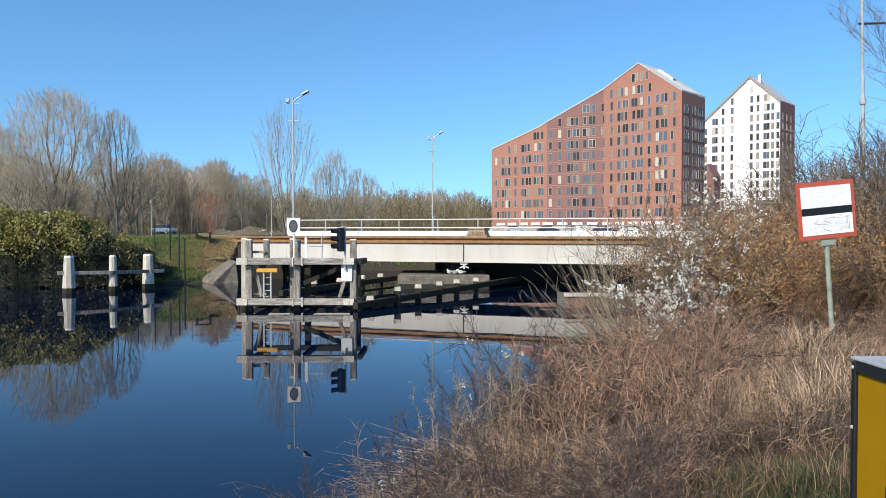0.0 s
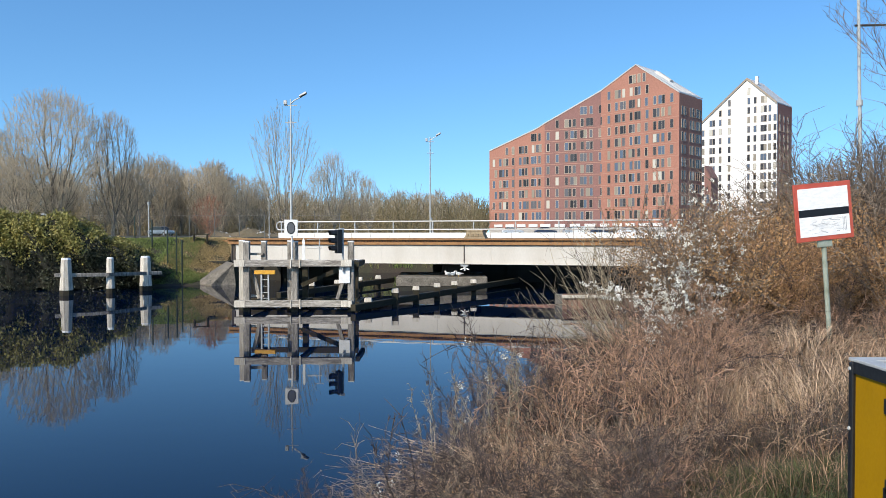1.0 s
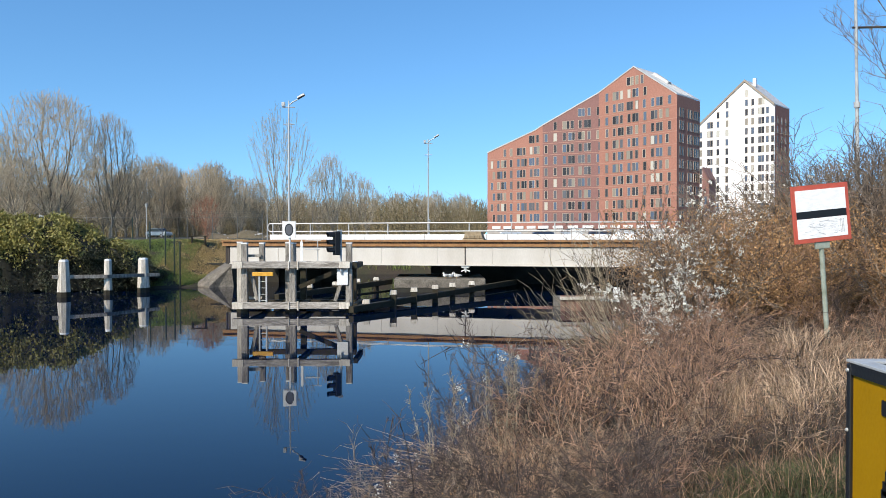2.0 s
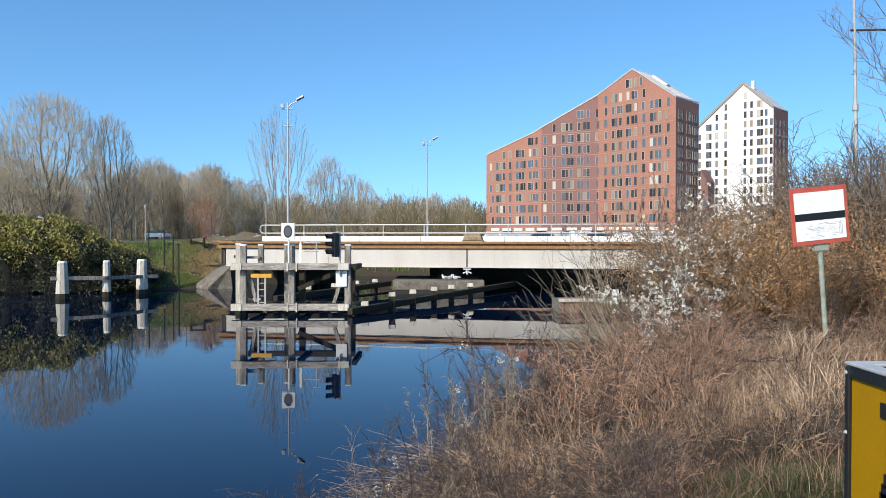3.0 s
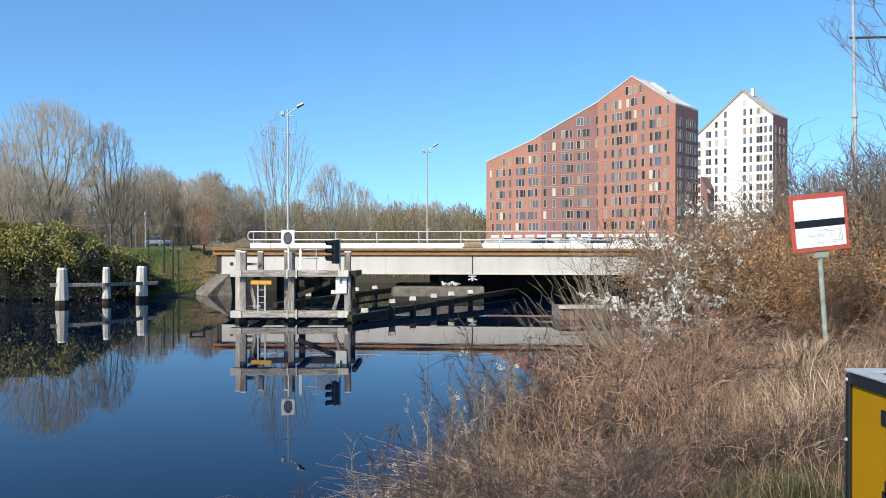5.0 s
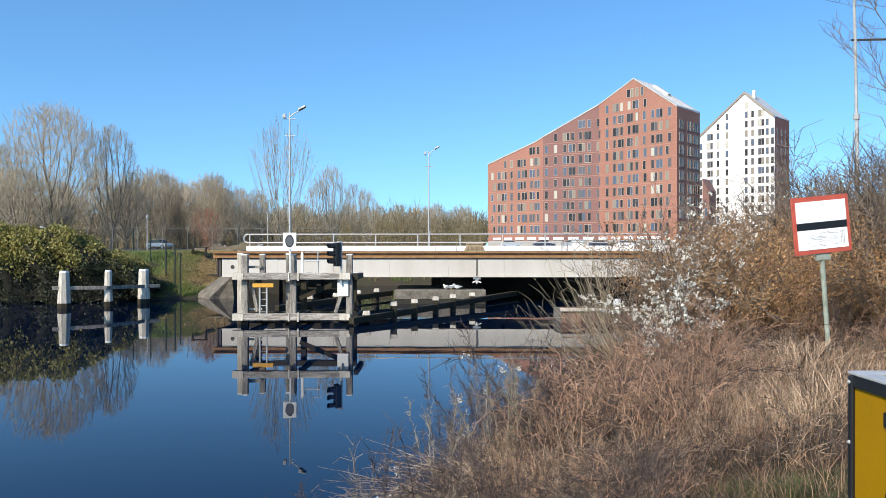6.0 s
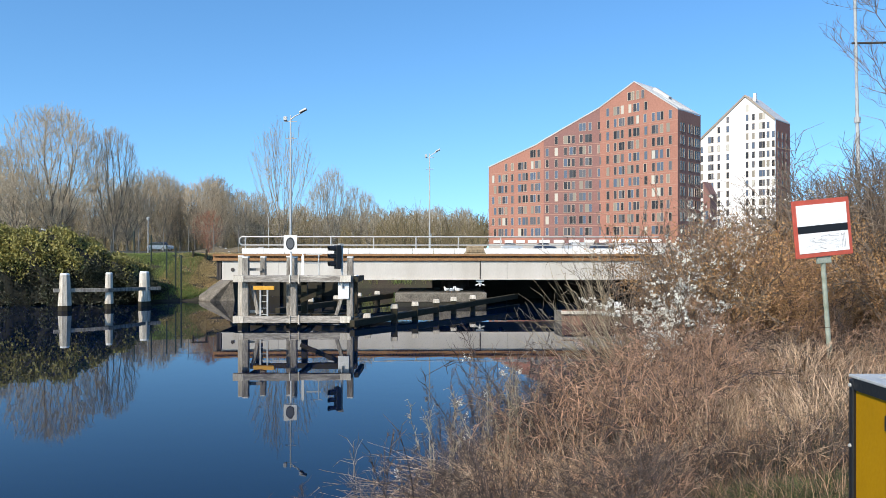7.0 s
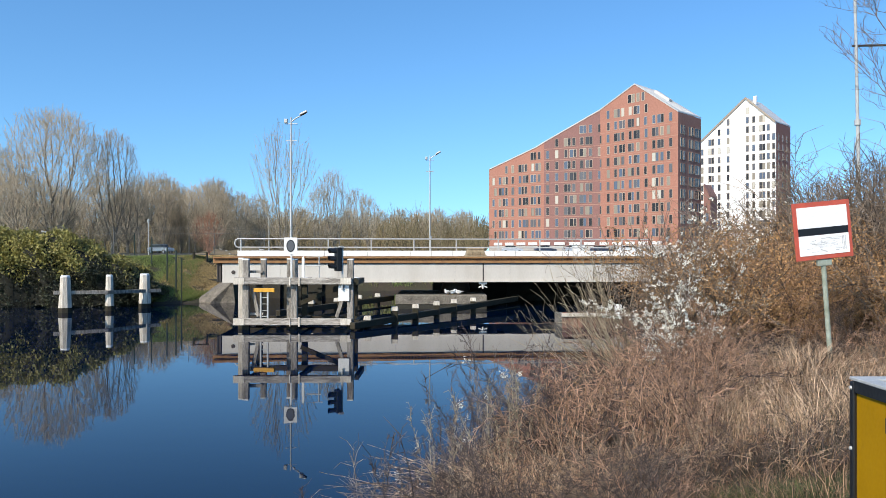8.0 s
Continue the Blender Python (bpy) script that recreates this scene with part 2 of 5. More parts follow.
def build_ground():
    def axis(lo, hi, step, far):
        core = np.arange(lo, hi + step / 2, step)
        out = []
        k = step
        p = hi
        while p < far:
            k *= 1.3
            p += k
            out.append(p)
        left, k, p = [], step, lo
        while p > -far:
            k *= 1.3
            p -= k
            left.append(p)
        return np.array(left[::-1] + list(core) + out)
    xs, ys = axis(-34, 24, 0.45, 4000), axis(-6, 80, 0.5, 4000)
    gx, gy = np.meshgrid(xs, ys)
    gz = land_height(gx, gy)
    v = np.stack([gx, gy, gz], -1).reshape(-1, 3)
    r, c = np.meshgrid(np.arange(len(ys) - 1), np.arange(len(xs) - 1), indexing="ij")
    a = r * len(xs) + c
    f = np.stack([a, a + 1, a + 1 + len(xs), a + len(xs)], -1).reshape(-1, 4)
    me = quads_mesh("ground", v, f, M_GROUND)
    me.polygons.foreach_set("use_smooth", np.ones(len(f), bool))
    tagged(new("ground", me), "grassy earth banks with worn soil and dry litter", "ground", kind="structure")
    w = Shape()
    w.v, w.f = [(-160, -45, 0), (40, -45, 0), (40, 85, 0), (-160, 85, 0)], [(0, 1, 2, 3)]
    tagged(part("water", w, M_WATER), "still dark canal water mirroring the sky", "water", kind="structure")


build_ground()


# ---- the swing bridge ----
PIVOT = (1.05, 53.49)
M_HOUSING = material("brown_weathered_boards", (0.34, 0.27, 0.17), 0.85, scale=4, second=(0.2, 0.15, 0.09), grain=0.3, bump=0.3)


def build_bridge():
    br = thing("swing_bridge", pose(*PIVOT, 0, 0, 0, -19.1), "white steel swing bridge with rusty edge beam, slowly turning", "bridge")
    # main girders: web panels between splice joints, flanges, stiffeners
    for y, out in ((-3.42, -1), (3.42, 1)):
        edges = [-15.25, -11.6, -7.9, -4.2, -0.35, 1.49, 3.27, 7.0, 10.8, 15.25]
        for a, b in zip(edges, edges[1:]):
            part("web_panel", Shape().box(((a + b) / 2, y, 2.32), (b - a - 0.012, 0.05, 1.16)), M_WHITE_STEEL, br)
        part("bottom_flange", Shape().box((0, y, 1.715), (30.5, 0.32, 0.045)), M_WHITE_STEEL, br)
        part("top_flange", Shape().box((0, y, 2.915), (30.5, 0.22, 0.03)), M_DARK_STEEL, br)
        part("splice_bar", Shape().box((1.49, y + out * 0.03, 2.3), (0.07, 0.06, 1.2)), M_DARK_STEEL, br)
    part("edge_beam", Shape().box((-0.15, -3.5, 3.0), (31.3, 0.16, 0.12)).box((-0.15, -3.44, 3.15), (31.3, 0.10, 0.20)).box((-0.15, -3.52, 3.30), (31.3, 0.26, 0.10)),
         M_RUST, br, "rusty riveted edge beam")
    studs = Shape()
    for i in range(150):
        studs.box((-15.6 + i * 0.208, -3.50, 3.17), (0.07, 0.035, 0.05))
    tagged(part("rivets", studs, M_DARK_STEEL, br), kind="stuff")
    part("end_plate", Shape().box((-15.55, 0, 2.33), (0.08, 6.9, 1.2)).box((-15.45, -3.3, 2.3), (0.25, 0.2, 1.2)), M_DARK_STEEL, br)
    part("end_plate", Shape().box((15.45, 0, 2.33), (0.08, 6.9, 1.2)), M_DARK_STEEL, br)
    part("deck", Shape().box((-0.15, 0, 3.27), (31.2, 6.8, 0.12)), M_RUST, br, "rusty steel deck plate")
    part("pivot_beam", Shape().box((0, 0, 1.88), (2.2, 6.2, 0.46)), M_DARK_STEEL, br, bevel=0.02)
    for i in range(9):
        part("cross_beam", Shape().box((-14 + i * 3.5, 0, 2.55), (0.22, 6.6, 0.9)), M_DARK_STEEL, br)
    # dark disc laid on the web in place of a hole's dark inside
    hole = Shape().tube((-14.55, -3.452, 2.35), (-14.55, -3.475, 2.35), 0.13, 0.13, 14)
    part("hole_disc", hole, M_DARK_STEEL, br)
    br_jack = Shape().box((1.49, -3.3, 1.62), (0.5, 0.3, 0.14)).tube((1.49, -3.3, 1.55), (1.49, -3.3, 1.25), 0.11, 0.05, 8)
    br_jack.beam((1.49, -3.3, 1.45), (1.78, -3.3, 1.33), 0.07, 0.07).beam((1.49, -3.3, 1.45), (1.20, -3.3, 1.33), 0.07, 0.07)
    part("jack_bracket", br_jack, M_WHITE, br, "star-shaped white steel bracket")
    # kerb blocks and rail on the far edge
    for i in range(20):
        a = -15.6 + i * 1.572
        part("kerb_block", Shape().box((a + 0.78, 3.62, 3.54), (1.55, 0.24, 0.40)), M_WHITE, br, bevel=0.012)
    rail = Shape()
    for z in (4.60, 3.98):
        rail.tube((-15.55, 3.56, z), (15.4, 3.56, z), 0.05, 0.05, 8)
    prev = None
    for i in range(9):
        a = math.pi / 2 + math.pi * i / 8
        p = (-15.55 + 0.24 * math.cos(a), 3.56, 4.29 + 0.31 * math.sin(a))
        if prev:
            rail.tube(prev, p, 0.05, 0.05, 8)
        prev = p
    part("handrail", rail, M_GALV, br, "galvanised two-bar handrail")
    for i in range(10):
        part("rail_post", Shape().tube((-15.35 + i * 3.148, 3.56, 3.3), (-15.35 + i * 3.148, 3.56, 4.60), 0.05, 0.05, 8), M_GALV, br)
    tub = Shape()
    for z0, z1, w0, w1 in ((3.33, 3.45, 1.50, 1.45), (3.45, 3.85, 1.35, 1.10), (3.85, 3.93, 1.16, 1.16)):
        tub.hexa([(-w0 / 2, -.5, z0), (w0 / 2, -.5, z0), (w0 / 2, .5, z0), (-w0 / 2, .5, z0), (-w1 / 2, -.45, z1), (w1 / 2, -.45, z1), (w1 / 2, .45, z1), (-w1 / 2, .45, z1)],
                 Matrix.Translation((1.4, 0.18, 0)))
    for i in range(6):
        tub.box((1.4 - 0.45 + i * 0.18, -0.33, 3.56), (0.05, 0.06, 0.2))
    part("pivot_housing", tub, M_HOUSING, br, "brown weathered tapered housing", bevel=0.015)
    return br


bridge = build_bridge()


def build_pier():
    p = thing("pivot_pier", pose(*PIVOT, 0), "speckled concrete pivot pier standing in the water", "pier")
    part("pile_cap", Shape().box((-1.0, -.9, 0.58), (5.9, 6.6, .60)), M_CONCRETE, p, bevel=0.05)
    part("tide_band", Shape().box((-1.0, -.9, -.6), (5.84, 6.54, 1.74)), M_WALL_DARK, p, "dark wet foot of the pier")
    part("pivot_drum", Shape().tube((0, 0, 0.6), (0, 0, 1.65), 1.1, 0.9, 24), M_DARK_STEEL, p)


build_pier()


def build_shade_walls():
    """Low dark walls, added to stand in for the deep shade under the bridge."""
    for x0, x1, y0, label in ((-15.2, -7.0, 60.5, "added dark wall in place of the shade under the bridge end"), (-0.6, 18.5, 57.6, "added dark wall in place of the shade under the bridge")):
        w = thing("shade_wall", pose(0, y0, 0), label, "wall")
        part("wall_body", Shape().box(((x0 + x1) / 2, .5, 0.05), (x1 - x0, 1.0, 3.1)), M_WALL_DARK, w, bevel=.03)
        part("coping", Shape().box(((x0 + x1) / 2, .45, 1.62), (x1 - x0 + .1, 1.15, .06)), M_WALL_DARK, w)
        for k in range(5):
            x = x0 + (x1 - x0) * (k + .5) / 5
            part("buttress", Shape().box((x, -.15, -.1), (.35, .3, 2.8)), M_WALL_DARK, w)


build_shade_walls()


def plank_quay():
    """A low boarded quay edge on the near shore beside the bridge."""
    q = thing("plank_quay", pose(5.9, 37.2, 0, 0, 0, 4), "low reddish brown boarded quay edge with a pale plate", "quay")
    r = random.Random(3)
    for i in range(15):
        part("plank", Shape().box((.12 + i * .25, r.uniform(-.015, .015), .1), (.235, .07, 1.3 + r.uniform(-.06, .06))), M_QUAY, q)
    part("waling", Shape().beam((-.05, -.09, .62), (3.8, -.09, .62), .10, .16), M_WOOD_PALE, q, bevel=.015)
    part("pale_plate", Shape().box((2.72, -.16, .78), (.34, .03, .72)), M_WHITE, q, "white plate")
    part("bank_fill", Shape().box((1.9, 1.0, -.1), (3.7, 1.8, 1.4)), M_CONCRETE, q)


M_QUAY = material("reddish_quay_board", (0.24, 0.13, 0.09), 0.85, scale=3, second=(0.12, 0.075, 0.055), grain=0.3, grain_scale=20, bump=0.3, per_object=0.35, stretch=(4, 4, .5))
plank_quay()


# ---- timber guide works ----
def build_guide_frame():
    g = thing("guide_frame", pose(0, 36.1, 0), "weathered grey timber guide frame with white-capped posts", "mooring structure")

    def pile(x, y, z0, z1, w=0.31, mat=M_WOOD):
        o = part("post", Shape().hexa([(x - w / 2, y - w / 2, z0), (x + w / 2, y - w / 2, z0), (x + w / 2, y + w / 2, z0), (x - w / 2, y + w / 2, z0),
                                       (x - w * .46, y - w * .46, z1), (x + w * .46, y - w * .46, z1), (x + w * .46, y + w * .46, z1), (x - w * .46, y + w * .46, z1)]), mat, g, bevel=0.02)
        if z0 < 0:
            part("wet_foot", Shape().box((x, y, -.64), (w * 1.03, w * 1.03, 1.72)), M_WOOD_DARK, o, "dark waterlogged foot")
        part("cap", Shape().box((x, y, z1 + 0.03), (w * .95, w * .95, 0.07)), M_WHITE, o, "white post cap", bevel=0.015)
        return o
    for x in (-9.20, -6.92, -4.26):
        pile(x, 0.28, -1.5, 3.28)
    pile(-9.55, 0.75, -1.5, 3.32, 0.26, M_WOOD_PALE)
    pile(-7.22, 0.75, -1.5, 3.30, 0.28)
    pile(-8.48, 0.75, 2.1, 3.28, 0.27)
    # the back row takes the darker timber colour
    for x in (-9.2, -6.9, -4.35):
        pile(x, 3.0, -1.5, 2.3, 0.31, M_WOOD_DARK)
    for z in (2.30, 0.39):
        part("rail_beam", Shape().beam((-9.71, 0, z), (-6.62, 0, z), 0.28, 0.32), M_WOOD_BEAM, g, bevel=0.02)
        part("rail_beam", Shape().beam((-6.60, 0, z), (-4.18, 0, z), 0.27, 0.31), M_WOOD_BEAM, g, bevel=0.02)
        part("end_board", Shape().box((-9.45, -0.155, z), (0.5, 0.03, 0.31)), M_WOOD_PALE, g)
        part("end_board", Shape().box((-4.43, -0.155, z), (0.5, 0.03, 0.30)), M_WOOD_PALE, g)
        part("joint_strap", Shape().box((-6.62, -0.16, z), (0.07, 0.05, 0.44)), M_WOOD_PALE, g)
        part("joint_strap", Shape().box((-7.05, -0.16, z), (0.05, 0.04, 0.40)), M_WOOD_PALE, g)
        part("back_beam", Shape().beam((-9.6, 2.75, z - .1), (-4.2, 2.75, z - .1), 0.25, 0.28), M_WOOD_DARK, g, bevel=0.02)
        for x in (-9.2, -6.92, -4.26):
            part("tie_beam", Shape().beam((x + .3, 0.1, z - .05), (x + .3, 2.9, z - .05), 0.2, 0.24), M_WOOD_DARK, g)
    part("brace", Shape().beam((-4.95, 0.5, 0.55), (-4.62, 0.5, 1.6), 0.16, 0.2), M_WOOD, g)
    part("brace", Shape().beam((-8.95, 0.5, 1.95), (-8.65, 0.5, 0.6), 0.16, 0.2), M_WOOD, g)
    part("brace", Shape().beam((-7.0, 2.4, 1.1), (-4.4, 2.4, 2.2), 0.14, 0.22), M_WOOD_DARK, g)
    part("side_panel", Shape().box((-4.55, 0.09, 1.74), (0.52, 0.06, 0.78)), M_WHITE, g, "pale painted board", bevel=0.01)
    part("cross_board", Shape().box((-8.85, 0.55, 2.72), (0.75, 0.08, 0.12)), M_WOOD, g)
    part("cross_board", Shape().box((-8.85, 0.5, 0.72), (0.8, 0.08, 0.10)), M_WOOD_PALE, g)
    yb = part("yellow_board", Shape().box((-8.28, -0.02, 1.87), (0.97, 0.16, 0.18)), M_YELLOW, g, "orange-yellow mooring board", bevel=0.012)
    lad = Shape()
    for x in (-8.44, -8.11):
        lad.beam((x, -0.02, 1.78), (x, -0.02, 0.5), 0.07, 0.09)
    for i in range(4):
        lad.tube((-8.44, -0.02, 0.62 + i * 0.3), (-8.11, -0.02, 0.62 + i * 0.3), 0.015, 0.015, 6)
    part("ladder", lad, M_GALV, g, "short galvanised ladder")
    bars = Shape().tube((-6.32, 0.1, 3.02), (-5.62, 0.1, 3.02), 0.03).tube((-5.72, 0.1, 2.46), (-5.72, 0.1, 3.42), 0.03).tube((-6.32, 0.1, 3.42), (-5.55, 0.1, 3.44), 0.015)
    part("hand_grip", bars, M_GALV, g)
    part("tide_board", Shape().slab([(-6.52, 0.0, 2.46), (-6.40, 0.0, 2.46), (-6.40, 0.0, 3.35), (-6.46, 0.0, 3.5), (-6.52, 0.0, 3.35)], (0, 0.06, 0)), M_WHITE, g)


M_YELLOW = material("orange_yellow_paint", (0.72, 0.36, 0.03), 0.5, scale=5, vary=0.2, grain=0.08, bump=0.05)
build_guide_frame()


def build_fender(name, a, b, z0, z1, spots, label):
    """A row of driven posts with one long rubbing beam."""
    g = thing(name, pose(0, 0, 0), label, "fender")
    (ax, ay), (bx, by) = a, b
    part("rubbing_beam", Shape().beam((ax, ay, z0), (bx, by, z1), 0.3, 0.32), M_WOOD_DARK, g, bevel=0.03)
    part("lower_beam", Shape().beam((ax + .2, ay + .35, z0 - .42), (bx + .2, by + .35, z1 - .62), 0.16, 0.16), M_WOOD_DARK, g)
    for x, y, zt in spots:
        o = part("fender_post", Shape().box((x, y + 0.28, zt / 2 - 0.75), (0.32, 0.30, zt + 1.5)), M_WOOD_DARK, g, bevel=0.02)
        part("post_cap", Shape().hexa([(x - .19, y + .1, zt - .16), (x + .19, y + .1, zt - .16), (x + .19, y + .46, zt - .16), (x - .19, y + .46, zt - .16),
                                       (x - .16, y + .13, zt + .05), (x + .16, y + .13, zt + .05), (x + .16, y + .43, zt + .05), (x - .16, y + .43, zt + .05)]), M_WOOD_PALE, o, "pale weathered post top", bevel=0.02)
    return g


build_fender("fender", (-4.1, 35.7), (5.0, 50.5), 0.22, 0.60,
             [(-3.5, 36.6, .55), (-2.3, 38.3, .87), (-1.31, 40.0, .88), (-.21, 41.8, .90), (.77, 43.4, .91), (1.94, 45.4, .89)],
             "long dark wet timber fender with pale capped posts")
build_fender("fender", (-8.6, 40.6), (-3.2, 51.0), 0.42, 0.60,
             [(-7.3, 43.0, .9), (-6.1, 45.0, .9), (-5.06, 47.5, .92), (-4.06, 49.4, .92)],
             "dark wet timber fender beneath the bridge")


def build_dolphins():
    d = thing("mooring_jetty", pose(0, 0, 0), "pale weathered mooring piles joined by a timber rail", "mooring piles")
    for x, y, w0, w1 in ((-22.5, 46.1, .40, .29), (-20.5, 47.6, .27, .22), (-19.2, 49.9, .40, .32)):
        pl = part("mooring_post", Shape().tube((x, y, .30), (x, y, 2.12), w0, w1, 8), M_WOOD_PALE, d, bevel=.02)
        part("cap", Shape().tube((x, y, 2.12), (x, y, 2.24), w1 * 1.02, w1 * .86, 8), M_WHITE, pl, "white pile cap", bevel=.02)
        part("wet_foot", Shape().tube((x, y, -1.5), (x, y, .30), w0 * 1.05, w0 * 1.01, 8), M_WOOD_DARK, pl, "dark waterlogged foot")
    for a, b in (((-23.0, 45.70, 1.22), (-20.45, 47.32, 1.17)), ((-20.45, 47.32, 1.17), (-19.1, 49.62, 1.13)), ((-19.1, 49.62, 1.13), (-18.35, 50.4, 1.12))):
        part("timber_rail", Shape().beam(a, b, 0.14, 0.22), M_WOOD, d, bevel=0.02)


build_dolphins()


def build_sign_disc():
    s = thing("bridge_sign", pose(-7.01, 35.95, 0), "white square board with a dark round mark above the guide frame", "sign")
    part("board", Shape().box((0, 0, 3.95), (0.62, 0.04, 0.78)), M_WHITE, s, bevel=0.01)
    ring = Shape()
    for i in range(28):
        a, b = 2 * math.pi * i / 28, 2 * math.pi * (i + 1) / 28
        ring.slab([(.20 * math.cos(a), -.03, 3.95 + .29 * math.sin(a)), (.20 * math.cos(b), -.03, 3.95 + .29 * math.sin(b)),
                   (.155 * math.cos(b), -.03, 3.95 + .235 * math.sin(b)), (.155 * math.cos(a), -.03, 3.95 + .235 * math.sin(a))], (0, .01, 0))
    part("ring", ring, M_BLACK, s)
    n = 28
    part("disc", Shape().slab([(.155 * math.cos(2 * math.pi * i / n), -.026, 3.95 + .235 * math.sin(2 * math.pi * i / n)) for i in range(n)], (0, .006, 0)), M_DISC, s)
    part("sign_post", Shape().tube((0.02, 0.07, 2.4), (0.02, 0.07, 4.2), 0.045), M_WHITE, s)


M_DISC = material("grey_lens", (0.10, 0.10, 0.105), 0.35, vary=0.2, grain=0.1, bump=0.0)
build_sign_disc()


def build_signal():
    s = thing("ship_traffic_light", pose(-4.86, 36.0, 0, 0, 0, -60), "black three-lamp traffic light for ships, unlit", "traffic light")
    part("housing", Shape().box((0, 0.06, 3.32), (0.36, 0.26, 1.12)), M_BLACK, s, bevel=0.04)
    for z in (3.68, 3.32, 2.96):
        lamp = part("lamp", Shape().tube((0, -0.07, z), (0, -0.10, z), 0.12, 0.11, 16), M_DISC, s)
        hood = Shape()
        for i in range(12):
            a, b = radians(-25 + i * 230 / 12), radians(-25 + (i + 1) * 230 / 12)
            q = [(.15 * math.cos(a), z + .15 * math.sin(a)), (.15 * math.cos(b), z + .15 * math.sin(b))]
            hood.slab([(q[0][0], -.07, q[0][1]), (q[1][0], -.07, q[1][1]), (q[1][0] * 1.05, -.36 - .06 * math.sin(b), q[1][1]), (q[0][0] * 1.05, -.36 - .06 * math.sin(a), q[0][1])],
                      (q[0][0] * .06, 0, (q[0][1] - z) * .06))
        part("visor", hood, M_BLACK, lamp)
    part("mount_pole", Shape().tube((0.05, 0.26, 1.9), (0.05, 0.26, 3.92), 0.05).box((0.05, 0.2, 3.9), (0.2, 0.2, 0.1)), M_GALV, s)


build_signal()


# ---- apartment blocks ----
def window_meshes(w, h):
    fr = Shape()
    for x, z, sx, sz in ((0, h / 2, w, .09), (0, -h / 2, w, .09), (-w / 2 + .045, 0, .09, h), (w / 2 - .045, 0, .09, h)):
        fr.box((x, -0.02, z), (sx, 0.12, sz))
    if w > 1.4:
        fr.box((w * .06, -0.02, 0), (.10, .11, h))
    pane = Shape().box((-w * .22 if w > 1.4 else 0, -0.02, 0), (w * .5 if w > 1.4 else w - .08, .03, h - .08))
    light = Shape().box((w * .28, -0.02, 0), (w * .38, .03, h - .08)) if w > 1.4 else None
    return fr.mesh("window_frame", M_FRAME), pane.mesh("pane", M_PANE), light.mesh("pane", M_PANE) if light else None


WIDE, SLIM = window_meshes(1.95, 2.05), window_meshes(0.95, 2.05)


def add_window(parent, kind, at, rz):
    w = part("window", kind[0], None, parent)
    w.matrix_basis = Matrix.Translation(at) @ pose(0, 0, 0, 0, 0, rz)
    part("pane", kind[1], None, w)
    if kind[2]:
        part("pane", kind[2], None, w)


# metres along the front, centre and wide or slim: two patterns that take turns storey by storey
FRONT = (((2.4, 0), (4.5, 1), (6.3, 0), (8.5, 0), (11.4, 1), (13.0, 0), (15.3, 0), (17.1, 1), (20.0, 0), (22.5, 0), (25.4, 1), (27.1, 0), (29.2, 0), (31.1, 1), (34.0, 0), (36.6, 0),
          (39.4, 1), (41.2, 0), (43.5, 0), (45.4, 1), (48.2, 0), (50.8, 1), (52.7, 0), (54.5, 0)),
         ((1.7, 0), (4.0, 0), (5.9, 1), (8.5, 0), (11.0, 0), (12.9, 1), (15.5, 1), (17.4, 0), (20.0, 0), (22.5, 0), (25.0, 0), (26.9, 1), (29.5, 1), (31.5, 0), (33.9, 0), (36.7, 0),
          (39.0, 0), (41.0, 1), (43.7, 1), (45.8, 0), (48.0, 0), (50.4, 0), (52.3, 1), (55.1, 0)))


M_COURSE = material("pale_string_course", (0.42, 0.23, 0.16), 0.8, vary=0.1, grain=0.05, bump=0.0)


